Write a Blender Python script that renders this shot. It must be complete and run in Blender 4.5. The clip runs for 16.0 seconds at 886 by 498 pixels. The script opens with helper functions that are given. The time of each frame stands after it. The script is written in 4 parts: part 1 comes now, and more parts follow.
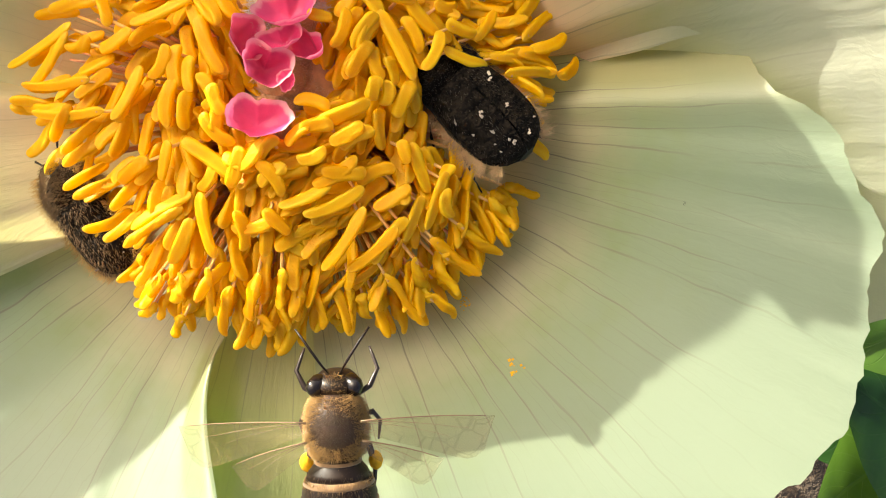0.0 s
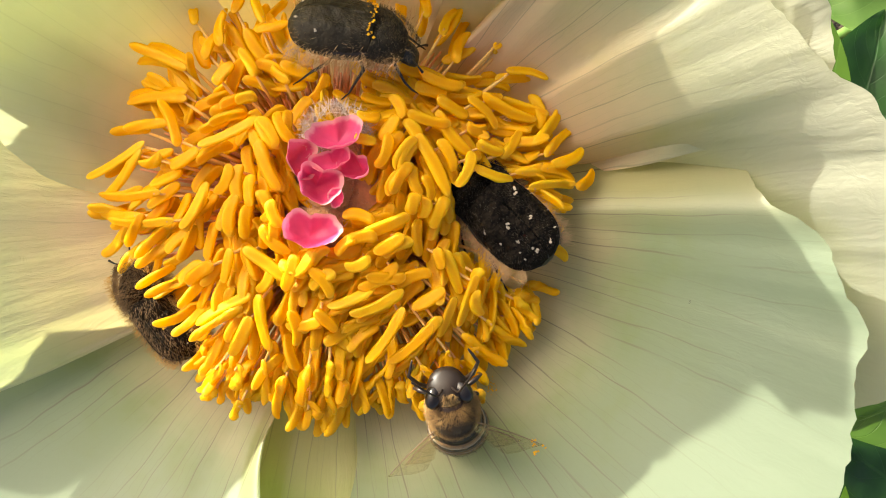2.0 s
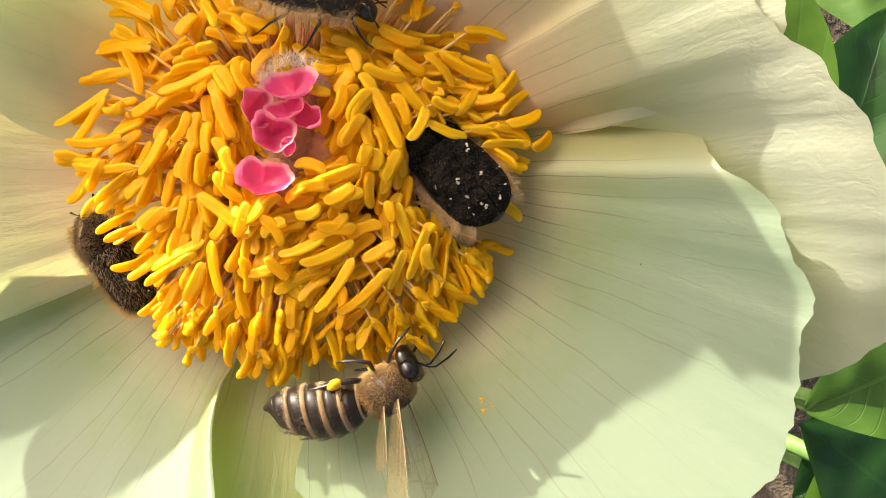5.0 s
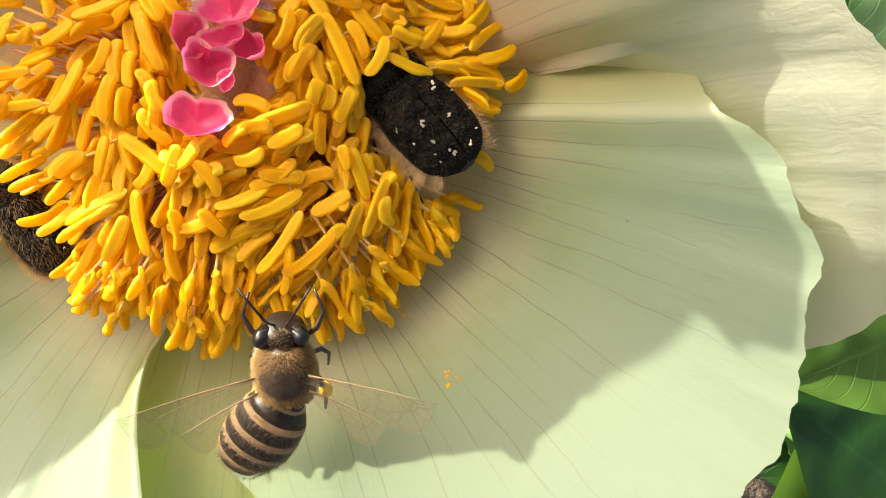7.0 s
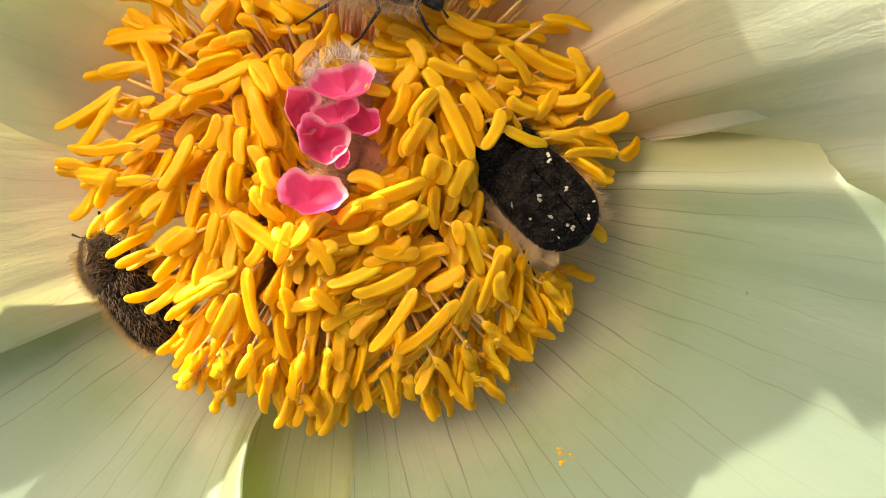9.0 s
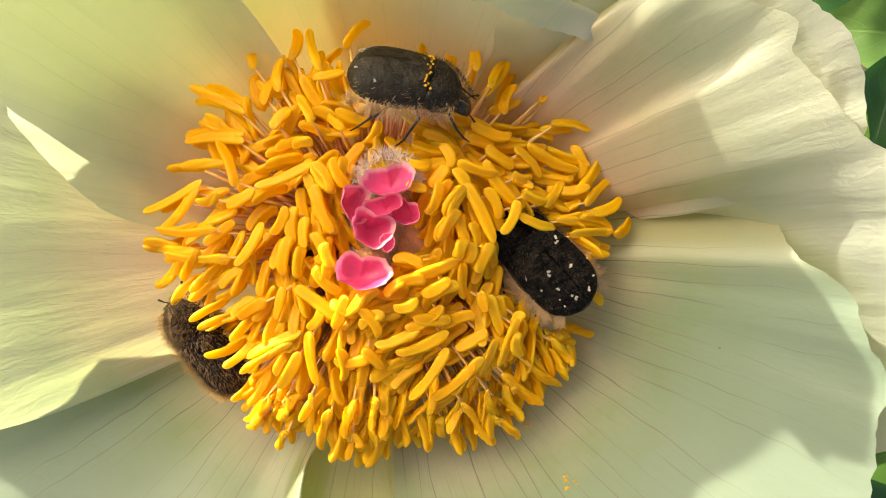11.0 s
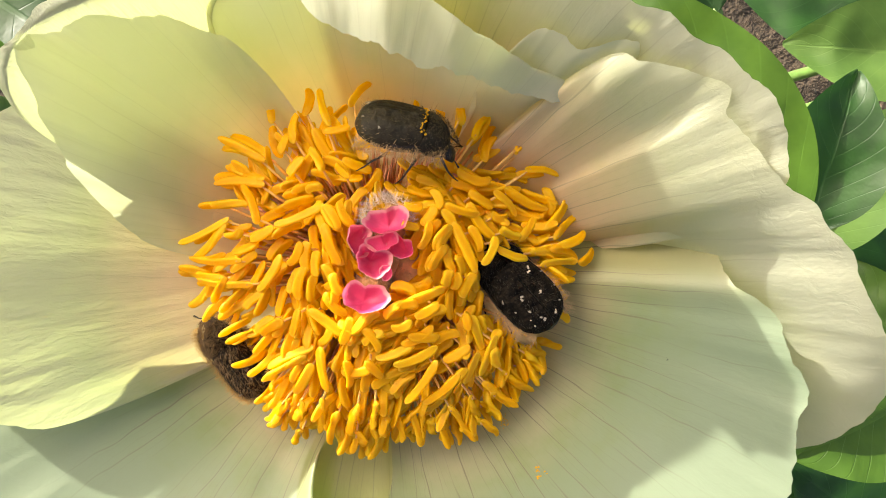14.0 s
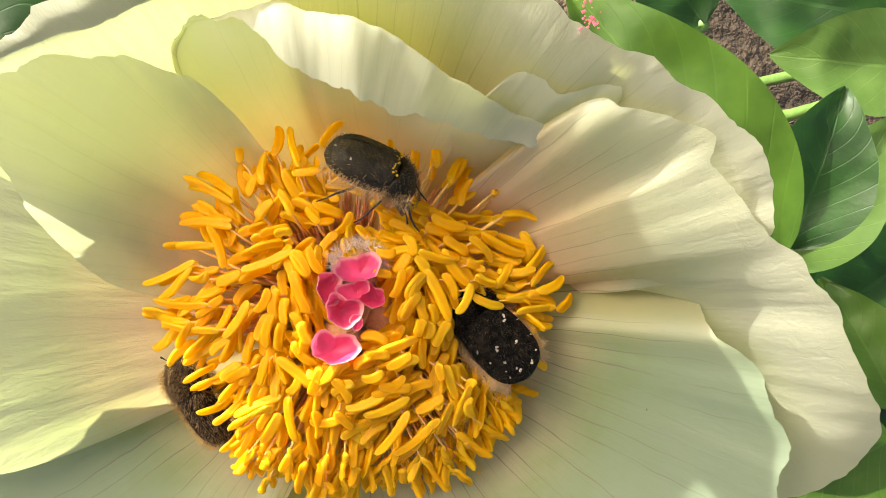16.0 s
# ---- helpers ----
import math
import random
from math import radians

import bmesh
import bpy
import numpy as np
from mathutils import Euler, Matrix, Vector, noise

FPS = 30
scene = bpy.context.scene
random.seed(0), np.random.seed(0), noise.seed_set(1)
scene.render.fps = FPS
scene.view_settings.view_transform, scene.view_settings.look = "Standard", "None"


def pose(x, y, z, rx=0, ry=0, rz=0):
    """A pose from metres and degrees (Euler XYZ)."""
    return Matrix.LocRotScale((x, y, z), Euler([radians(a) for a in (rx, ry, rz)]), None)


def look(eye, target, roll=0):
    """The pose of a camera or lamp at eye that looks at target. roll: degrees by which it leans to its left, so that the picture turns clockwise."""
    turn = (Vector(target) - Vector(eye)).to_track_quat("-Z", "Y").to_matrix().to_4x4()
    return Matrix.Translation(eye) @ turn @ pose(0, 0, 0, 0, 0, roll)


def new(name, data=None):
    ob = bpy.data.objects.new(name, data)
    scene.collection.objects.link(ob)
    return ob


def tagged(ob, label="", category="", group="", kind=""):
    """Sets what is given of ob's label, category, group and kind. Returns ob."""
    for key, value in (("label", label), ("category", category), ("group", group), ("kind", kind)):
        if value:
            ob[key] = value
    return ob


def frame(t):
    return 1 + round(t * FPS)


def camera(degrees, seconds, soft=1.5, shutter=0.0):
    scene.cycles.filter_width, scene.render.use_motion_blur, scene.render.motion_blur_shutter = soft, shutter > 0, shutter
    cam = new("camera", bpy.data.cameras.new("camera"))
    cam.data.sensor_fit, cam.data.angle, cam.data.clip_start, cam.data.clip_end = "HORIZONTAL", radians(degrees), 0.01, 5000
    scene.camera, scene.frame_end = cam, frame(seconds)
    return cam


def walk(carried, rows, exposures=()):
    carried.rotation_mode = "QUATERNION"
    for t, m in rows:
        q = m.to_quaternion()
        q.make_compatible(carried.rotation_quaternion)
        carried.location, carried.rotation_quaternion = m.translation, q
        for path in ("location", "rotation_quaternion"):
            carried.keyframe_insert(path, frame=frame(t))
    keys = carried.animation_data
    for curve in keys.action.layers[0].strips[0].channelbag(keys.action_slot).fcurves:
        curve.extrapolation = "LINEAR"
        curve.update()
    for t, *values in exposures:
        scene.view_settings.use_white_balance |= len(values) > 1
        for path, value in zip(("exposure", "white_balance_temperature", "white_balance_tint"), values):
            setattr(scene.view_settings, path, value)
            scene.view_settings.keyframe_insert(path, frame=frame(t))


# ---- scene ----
MM = 0.001
cam = camera(45, 16.0, soft=1.0)
PATH = [
    (0.0, pose(0.00381, -0.01036, 0.07785, -1.27, -0.35, -1.99)),
    (0.5, pose(0.00171, -0.00697, 0.07939, -0.69, -0.14, -1.80)),
    (1.0, pose(-0.00034, -0.00815, 0.08210, -0.25, -0.04, -1.74)),
    (1.5, pose(0.00231, -0.00814, 0.08415, -0.22, 0.35, -2.04)),
    (2.0, pose(0.00294, -0.00527, 0.08576, -0.01, 0.51, -1.85)),
    (2.5, pose(0.00607, -0.00987, 0.08335, 0.11, 0.52, -1.71)),
    (3.0, pose(0.00458, -0.00945, 0.08192, 0.18, 0.91, -1.37)),
    (3.2, pose(0.00511, -0.01019, 0.08218, 0.29, 1.13, -0.79)),
    (5.3, pose(0.00877, -0.00949, 0.08664, 0.83, 2.62, 0.07)),
    (5.5, pose(0.00834, -0.00971, 0.08457, 0.86, 2.73, 0.05)),
    (6.0, pose(0.00771, -0.01005, 0.08149, 2.20, 1.04, 0.01)),
    (6.5, pose(0.00723, -0.01029, 0.07916, 2.64, 1.01, 0.05)),
    (7.0, pose(0.00683, -0.01049, 0.07725, -0.74, -0.98, 0.32)),
    (7.5, pose(0.00659, -0.01061, 0.07615, 0.43, -0.04, -0.09)),
    (8.0, pose(0.00652, -0.01061, 0.07598, -0.58, -0.54, -0.13)),
    (8.5, pose(0.00656, -0.01058, 0.07623, -0.68, 1.48, -0.12)),
    (9.0, pose(0.00186, -0.00691, 0.07551, 0.07, 0.70, 0.02)),
    (9.5, pose(-0.00122, -0.00262, 0.07600, -0.04, 0.42, 0.10)),
    (10.0, pose(-0.00087, -0.00462, 0.07921, -0.08, 0.29, 0.28)),
    (10.2, pose(-0.00114, -0.00265, 0.08138, -0.08, 0.26, 0.18)),
    (12.3, pose(0.00031, -0.00159, 0.09600, 0.10, -0.14, -0.35)),
    (12.5, pose(-0.00000, -0.00000, 0.09657, 0.00, -0.00, 0.00)),
    (13.0, pose(-0.00010, -0.00186, 0.09903, -0.59, 0.21, 0.23)),
    (13.5, pose(0.00147, -0.00138, 0.10171, -1.26, 0.26, -0.11)),
    (14.0, pose(0.00038, 0.00246, 0.10295, -1.44, 0.20, -0.17)),
    (14.5, pose(0.00005, 0.00511, 0.10328, -1.93, -0.08, -0.10)),
    (15.0, pose(0.00342, 0.00345, 0.10257, -1.67, -0.06, -0.03)),
    (15.5, pose(0.00171, 0.00689, 0.10001, -2.06, -0.21, 0.19)),
    (16.0, pose(0.00128, 0.00802, 0.09969, -2.63, -0.59, 0.45)),
]
walk(cam, PATH, exposures=[(0.0, 1.84, 7450, 3), (16.0, 1.84, 7450, 3)])

# ---- light ----
SUN_AZ, SUN_EL = 135.0, 11.0          # degrees, counter-clockwise from +x
world = bpy.data.worlds.new("sky")
scene.world = world
world.use_nodes = True
wn = world.node_tree
sky = wn.nodes.new("ShaderNodeTexSky")
sky.sky_type, sky.sun_disc = "NISHITA", False
sky.sun_elevation, sky.sun_rotation = radians(40), radians(90 - SUN_AZ)
sky.air_density, sky.dust_density, sky.ozone_density = 0.45, 4.0, 0.2
wn.links.new(sky.outputs[0], wn.nodes["Background"].inputs[0])
wn.nodes["Background"].inputs[1].default_value = 0.1
sun = new("sun", bpy.data.lights.new("sun", "SUN"))
sun.data.energy, sun.data.angle, sun.data.color = 3.8, radians(0.6), (1.0, 0.985, 0.97)
az, el = radians(SUN_AZ), radians(SUN_EL)
sun_from = Vector((math.cos(az) * math.cos(el), math.sin(az) * math.cos(el), math.sin(el)))
sun.matrix_world = look(sun_from * 2, (0, 0, 0))


# ---- node helpers ----
class Mat:
    """A small builder of node materials."""

    def __init__(self, name):
        self.mat = bpy.data.materials.new(name)
        self.mat.use_nodes = True
        self.tree = self.mat.node_tree
        self.tree.nodes.clear()
        self.out = self.add("ShaderNodeOutputMaterial")

    def add(self, kind, ins=(), **attrs):
        n = self.tree.nodes.new(kind)
        for k, v in attrs.items():
            setattr(n, k, v)
        for k, v in dict(ins).items():
            self.put(n.inputs[k], v)
        return n

    def put(self, socket, v):
        if isinstance(v, bpy.types.NodeSocket):
            self.tree.links.new(v, socket)
        elif isinstance(v, bpy.types.Node):
            self.tree.links.new(v.outputs[0], socket)
        elif isinstance(v, tuple) and len(v) == 3 and socket.type == "RGBA":
            socket.default_value = (*v, 1)
        else:
            socket.default_value = v

    def mix(self, f, a, b, blend="MIX"):
        n = self.add("ShaderNodeMix", data_type="RGBA", blend_type=blend)
        self.put(n.inputs[0], f)
        self.put(n.inputs[6], a)
        self.put(n.inputs[7], b)
        return n.outputs[2]

    def math(self, op, a, b=0.0, clamp=False):
        n = self.add("ShaderNodeMath", operation=op, use_clamp=clamp)
        self.put(n.inputs[0], a)
        self.put(n.inputs[1], b)
        return n.outputs[0]

    def ramp(self, v, lo, hi, a=0.0, b=1.0):
        n = self.add("ShaderNodeMapRange", interpolation_type="SMOOTHSTEP")
        for i, x in enumerate((v, lo, hi, a, b)):
            self.put(n.inputs[i], x)
        return n.outputs[0]

    def noise(self, scale, detail=3, vec=None, rough=0.55):
        n = self.add("ShaderNodeTexNoise", {"Scale": scale, "Detail": detail, "Roughness": rough})
        self.put(n.inputs["Vector"], vec if vec else self.obj())
        return n.outputs[0]

    def obj(self):
        return self.add("ShaderNodeTexCoord").outputs["Object"]

    def rand(self):
        return self.add("ShaderNodeObjectInfo").outputs["Random"]

    def bump(self, h, dist, strength=1.0):
        return self.add("ShaderNodeBump", {"Height": h, "Distance": dist, "Strength": strength}).outputs[0]

    def end(self, shader):
        self.put(self.out.inputs[0], shader)
        return self.mat


def plain(name, col, rough=0.5, var=0.25, scale=900, bump=0.00003, metallic=0.0, sheen=0.0, sss=0.0, spec=0.5):
    """Principled material with two scales of variation."""
    m = Mat(name)
    n = m.math("ADD", m.math("MULTIPLY", m.noise(scale), 0.6), m.math("MULTIPLY", m.noise(scale * 0.15), 0.6))
    dark = tuple(c * (1 - var) for c in col)
    lite = tuple(min(1, c * (1 + var)) for c in col)
    c = m.mix(m.ramp(n, 0.35, 0.85), dark, lite)
    b = m.add("ShaderNodeBsdfPrincipled", {"Base Color": c, "Roughness": rough, "Metallic": metallic, "Sheen Weight": sheen,
              "Specular IOR Level": spec, "Normal": m.bump(n, bump)})
    if sss:
        b.inputs["Subsurface Weight"].default_value = sss
        b.inputs["Subsurface Radius"].default_value = (0.0006, 0.0004, 0.0001)
        b.inputs["Subsurface Scale"].default_value = 1.0
    return m.end(b)


def petal_material(name, tint, outer, green, see=0.5, rough=0.6, glow=(0.98, 0.97, 0.58), blush=(0.88, 0.50), veins=0.72, drift=None):
    """Thin translucent petal: blush and green at the base, fine veins that fan outwards, crinkled pale rim."""
    m = Mat(name)
    uv = m.add("ShaderNodeUVMap", uv_map="petal").outputs[0]
    sep = m.add("ShaderNodeSeparateXYZ", {0: uv})
    u, v = sep.outputs[0], sep.outputs[1]
    warp = m.math("MULTIPLY", m.math("SUBTRACT", m.noise(6.0, 3, uv), 0.5), 0.16)
    bent = m.add("ShaderNodeVectorMath", {0: uv, 1: m.add("ShaderNodeCombineXYZ", {0: warp, 1: warp}).outputs[0]}, operation="ADD").outputs[0]
    fan = m.add("ShaderNodeMapping", {"Vector": uv, "Scale": (1.0, 0.055, 1.0)}).outputs[0]
    patch = m.noise(3.2, 3, m.add("ShaderNodeMapping", {"Vector": uv, "Scale": (1.0, 2.2, 1.0)}).outputs[0])
    base = m.mix(m.ramp(v, 0.30, 0.98), green, outer)
    base = m.mix(m.math("MULTIPLY", m.ramp(patch, 0.45, 0.7), m.ramp(v, 0.95, 0.35), clamp=True), base, green)
    base = m.mix(m.ramp(m.math("ADD", v, m.math("MULTIPLY", patch, 0.2)), blush[0], blush[1]), base, tint)
    if drift:
        side = m.ramp(m.math("ADD", u, m.math("MULTIPLY", patch, 0.12)), drift[0], drift[1])
        base, outer = m.mix(side, base, drift[2]), m.mix(side, outer, drift[3])
    wob = m.noise(3.5, 3, m.add("ShaderNodeMapping", {"Vector": uv, "Scale": (1.0, 0.5, 1.0)}).outputs[0])
    phase = m.math("FRACT", m.math("ADD", m.math("MULTIPLY", u, 10.6), m.math("MULTIPLY", wob, 1.7)))
    line = m.ramp(m.math("ABSOLUTE", m.math("SUBTRACT", phase, 0.5)), 0.050, 0.012)
    wide = m.noise(7.0, 2, m.add("ShaderNodeMapping", {"Vector": uv, "Scale": (1.0, 0.25, 1.0)}).outputs[0])
    fine = m.math("FRACT", m.math("ADD", m.math("MULTIPLY", u, 26.0), m.math("MULTIPLY", m.noise(5.0, 4, m.add("ShaderNodeMapping", {"Vector": uv, "Scale": (1.0, 0.8, 1.0)}).outputs[0]), 3.4)))
    line = m.math("MAXIMUM", line, m.math("MULTIPLY", m.ramp(m.math("ABSOLUTE", m.math("SUBTRACT", fine, 0.5)), 0.075, 0.01), 0.26))
    reach = m.math("MULTIPLY", m.ramp(v, 1.25, 0.5), m.ramp(wide, 0.36, 0.60))
    base = m.mix(m.math("MULTIPLY", m.math("MULTIPLY", line, reach), veins), base, (0.22, 0.19, 0.11))
    crinkle = m.noise(52.0, 4, m.add("ShaderNodeMapping", {"Vector": bent, "Scale": (1.0, 0.16, 1.0)}).outputs[0], 0.6)
    broad = m.noise(14.0, 3, m.add("ShaderNodeMapping", {"Vector": uv, "Scale": (1.0, 0.25, 1.0)}).outputs[0])
    relief = m.math("ADD", m.math("MULTIPLY", crinkle, m.ramp(v, 0.1, 1.0, 0.15, 0.28)), m.math("MULTIPLY", broad, m.ramp(v, 0.3, 1.0, 0.15, 1.0)))
    crumple = m.noise(9.0, 4, m.add("ShaderNodeMapping", {"Vector": bent, "Scale": (1.0, 0.7, 1.0)}).outputs[0], 0.6)
    relief = m.math("ADD", relief, m.math("MULTIPLY", crumple, m.ramp(v, 0.5, 1.0, 0.0, 1.3)))
    nrm = m.bump(relief, 0.0006, rough)
    face = m.mix(m.ramp(v, 0.50, 0.98, 0.0, 0.6), base, outer)
    diff = m.add("ShaderNodeBsdfDiffuse", {"Color": face, "Normal": nrm})
    trans = m.add("ShaderNodeBsdfTranslucent", {"Color": m.mix(1.0, base, glow, "MULTIPLY"), "Normal": nrm})
    gloss = m.add("ShaderNodeBsdfGlossy", {"Color": (1, 1, 1), "Roughness": 0.45, "Normal": nrm})
    body = m.add("ShaderNodeMixShader", {0: see, 1: diff, 2: trans})
    return m.end(m.add("ShaderNodeMixShader", {0: 0.035, 1: body, 2: gloss}))


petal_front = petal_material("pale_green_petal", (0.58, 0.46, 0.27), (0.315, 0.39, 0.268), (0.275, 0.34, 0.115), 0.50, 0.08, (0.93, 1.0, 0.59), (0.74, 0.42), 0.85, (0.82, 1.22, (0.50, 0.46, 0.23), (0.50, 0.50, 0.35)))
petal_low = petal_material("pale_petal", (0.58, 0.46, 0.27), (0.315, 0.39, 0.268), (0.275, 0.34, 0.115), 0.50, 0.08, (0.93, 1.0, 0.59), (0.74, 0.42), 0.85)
petal_green = petal_material("greenish_petal", (0.56, 0.52, 0.24), (0.48, 0.56, 0.22), (0.42, 0.52, 0.13), 0.55, 0.25, veins=0.4)
petal_side = petal_material("cream_petal", (0.80, 0.62, 0.45), (0.57, 0.59, 0.44), (0.46, 0.51, 0.25), 0.60, 0.4, (0.95, 0.98, 0.62), veins=0.2)
petal_wall = petal_material("ivory_petal", (0.86, 0.64, 0.42), (0.60, 0.61, 0.465), (0.52, 0.54, 0.25), 0.58, 0.22, (0.98, 0.97, 0.5), veins=0.4)
petal_back = petal_material("warm_petal", (0.85, 0.72, 0.58), (0.64, 0.66, 0.54), (0.60, 0.62, 0.42), 0.66, 0.07, (0.97, 0.97, 0.78), (0.74, 0.42), veins=0.12)


def anther_material():
    m = Mat("yellow_anther")
    r = m.rand()
    n = m.noise(1600, 4)
    c = m.mix(r, (1.0, 0.53, 0.007), (1.0, 0.685, 0.02))
    c = m.mix(m.ramp(n, 0.50, 0.78), c, (1.0, 0.72, 0.06))
    c = m.mix(m.ramp(m.noise(500, 2), 0.62, 0.80), c, (0.88, 0.36, 0.004))
    lay = m.add("ShaderNodeSeparateXYZ", {0: m.add("ShaderNodeUVMap", uv_map="petal").outputs[0]})
    slit = m.ramp(m.math("ABSOLUTE", m.math("SUBTRACT", lay.outputs[0], 0.25)), 0.085, 0.02)
    c = m.mix(m.math("MULTIPLY", slit, m.ramp(m.noise(700, 2), 0.3, 0.6, 0.15, 0.6)), c, (0.88, 0.38, 0.004))
    c = m.mix(m.ramp(m.math("ABSOLUTE", m.math("SUBTRACT", lay.outputs[1], 0.5)), 0.40, 0.5, 0.0, 0.5), c, (1.0, 0.74, 0.08))
    n = m.math("ADD", n, m.math("MULTIPLY", m.noise(6000, 2), 0.5))
    b = m.add("ShaderNodeBsdfPrincipled", {"Base Color": c, "Roughness": 0.42, "Specular IOR Level": 0.34, "Normal": m.bump(n, 0.00014, 0.7)})
    t = m.add("ShaderNodeBsdfTranslucent", {"Color": (1.0, 0.66, 0.03)})
    return m.end(m.add("ShaderNodeMixShader", {0: 0.46, 1: b, 2: t}))


def stigma_material():
    m = Mat("pink_stigma")
    uv = m.add("ShaderNodeUVMap", uv_map="petal").outputs[0]
    v = m.add("ShaderNodeSeparateXYZ", {0: uv}).outputs[1]
    n = m.noise(1500, 4)
    c = m.mix(n, (0.62, 0.03, 0.15), (0.85, 0.10, 0.28))
    c = m.mix(m.ramp(m.math("ADD", v, m.math("MULTIPLY", n, 0.16)), 0.90, 1.02), c, (0.86, 0.46, 0.46))
    b = m.add("ShaderNodeBsdfPrincipled", {"Base Color": c, "Roughness": 0.4, "Normal": m.bump(n, 0.0001)})
    t = m.add("ShaderNodeBsdfTranslucent", {"Color": (0.9, 0.16, 0.32)})
    return m.end(m.add("ShaderNodeMixShader", {0: 0.3, 1: b, 2: t}))


def leaf_material(name, lo, hi):
    m = Mat(name)
    uv = m.add("ShaderNodeUVMap", uv_map="petal").outputs[0]
    s = m.add("ShaderNodeSeparateXYZ", {0: uv})
    u, v = s.outputs[0], s.outputs[1]
    c = m.mix(m.ramp(m.noise(120, 4), 0.3, 0.7), lo, hi)
    side = m.math("ABSOLUTE", m.math("SUBTRACT", u, 0.5))
    ribs = m.math("ABSOLUTE", m.math("SUBTRACT", m.math("FRACT", m.math("SUBTRACT", m.math("MULTIPLY", v, 8.0), m.math("MULTIPLY", side, 5.0))), 0.5))
    rib = m.math("MAXIMUM", m.ramp(side, 0.022, 0.008), m.math("MULTIPLY", m.ramp(ribs, 0.05, 0.0), 0.6))
    c = m.mix(m.math("MULTIPLY", rib, 0.16), c, tuple(min(1, x * 2.0 + 0.03) for x in hi))
    h = m.math("SUBTRACT", m.noise(260, 3), m.math("MULTIPLY", rib, 0.22))
    b = m.add("ShaderNodeBsdfPrincipled", {"Base Color": c, "Roughness": 0.42, "Normal": m.bump(h, 0.0002)})
    t = m.add("ShaderNodeBsdfTranslucent", {"Color": m.mix(0.5, c, tuple(2.2 * x for x in hi))})
    return m.end(m.add("ShaderNodeMixShader", {0: 0.35, 1: b, 2: t}))


def soil_material():
    m = Mat("soil")
    n = m.noise(45, 6, rough=0.7)
    f = m.noise(300, 4)
    c = m.mix(m.ramp(n, 0.3, 0.7), (0.05, 0.032, 0.02), (0.20, 0.14, 0.09))
    c = m.mix(m.ramp(f, 0.6, 0.75), c, (0.28, 0.21, 0.15))
    return m.end(m.add("ShaderNodeBsdfPrincipled", {"Base Color": c, "Roughness": 0.95, "Normal": m.bump(m.math("ADD", n, m.math("MULTIPLY", f, 0.3)), 0.03)}))


def wing_material():
    m = Mat("clear_wing")
    uv = m.add("ShaderNodeUVMap", uv_map="petal").outputs[0]
    vor = m.add("ShaderNodeTexVoronoi", {"Vector": uv, "Scale": 2.6}, feature="DISTANCE_TO_EDGE").outputs[0]
    line = m.ramp(vor, 0.05, 0.02)
    clear = m.add("ShaderNodeBsdfTransparent", {"Color": (0.97, 0.93, 0.86)})
    film = m.add("ShaderNodeBsdfGlossy", {"Color": (1, 0.95, 0.85), "Roughness": 0.2})
    veil = m.add("ShaderNodeBsdfDiffuse", {"Color": (0.45, 0.28, 0.12)})
    a = m.add("ShaderNodeMixShader", {0: 0.06, 1: clear, 2: film})
    return m.end(m.add("ShaderNodeMixShader", {0: m.math("ADD", m.math("MULTIPLY", line, 0.11), 0.06), 1: a, 2: veil}))


ANTHER = anther_material()
FILAMENT = plain("filament", (0.92, 0.50, 0.13), 0.5, 0.2, 900, sss=0.0)
FILAMENT_DEEP = plain("deep_filament", (0.88, 0.40, 0.22), 0.5, 0.25, 900)
STIGMA = stigma_material()
FELT = plain("carpel_felt", (0.60, 0.34, 0.14), 0.9, 0.3, 1500, 0.0001, sheen=0.6)
FUZZ = plain("pale_fuzz", (0.72, 0.49, 0.28), 0.8, 0.2)
WOOL = plain("white_wool", (0.86, 0.76, 0.64), 0.9, 0.15)
ELYTRON = plain("black_elytron", (0.010, 0.0075, 0.005), 0.75, 0.8, 900, 0.003, spec=0.07)
ELYTRON_BROWN = plain("brown_elytron", (0.010, 0.006, 0.003), 0.75, 0.6, 900, 0.002, spec=0.07)
ELYTRON_OLIVE = plain("olive_elytron", (0.018, 0.013, 0.006), 0.6, 0.7, 900, 0.0007, spec=0.25)
BLACK = plain("black_chitin", (0.006, 0.004, 0.003), 0.4, 0.4, 1500)
FLECK = plain("white_fleck", (0.40, 0.33, 0.25), 0.8, 0.15)
HAIR_PALE = plain("pale_hair", (0.56, 0.36, 0.17), 0.6, 0.25)
HAIR_TAN = plain("tan_hair", (0.58, 0.34, 0.09), 0.6, 0.3)
HAIR_BROWN = plain("brown_hair", (0.10, 0.065, 0.03), 0.6, 0.3)
HAIR_MID = plain("mid_brown_hair", (0.16, 0.085, 0.028), 0.6, 0.35)
HAIR_OLIVE = plain("olive_hair", (0.11, 0.078, 0.032), 0.6, 0.35)
HAIR_DARK = plain("dark_hair", (0.035, 0.022, 0.012), 0.6, 0.4)
HAIR_GOLD = plain("golden_hair", (0.36, 0.21, 0.07), 0.6, 0.3)
HAIR_TANBAND = plain("band_hair", (0.34, 0.20, 0.075), 0.6, 0.3)
BEE_DARK = plain("bee_dark_band", (0.014, 0.007, 0.0035), 0.42, 0.4, 1200, spec=0.3)
BEE_TAN = plain("bee_tan_band", (0.22, 0.12, 0.045), 0.6, 0.3, 1200, sheen=0.4)
BEE_THORAX = plain("bee_thorax", (0.05, 0.022, 0.01), 0.55, 0.4, 1200)
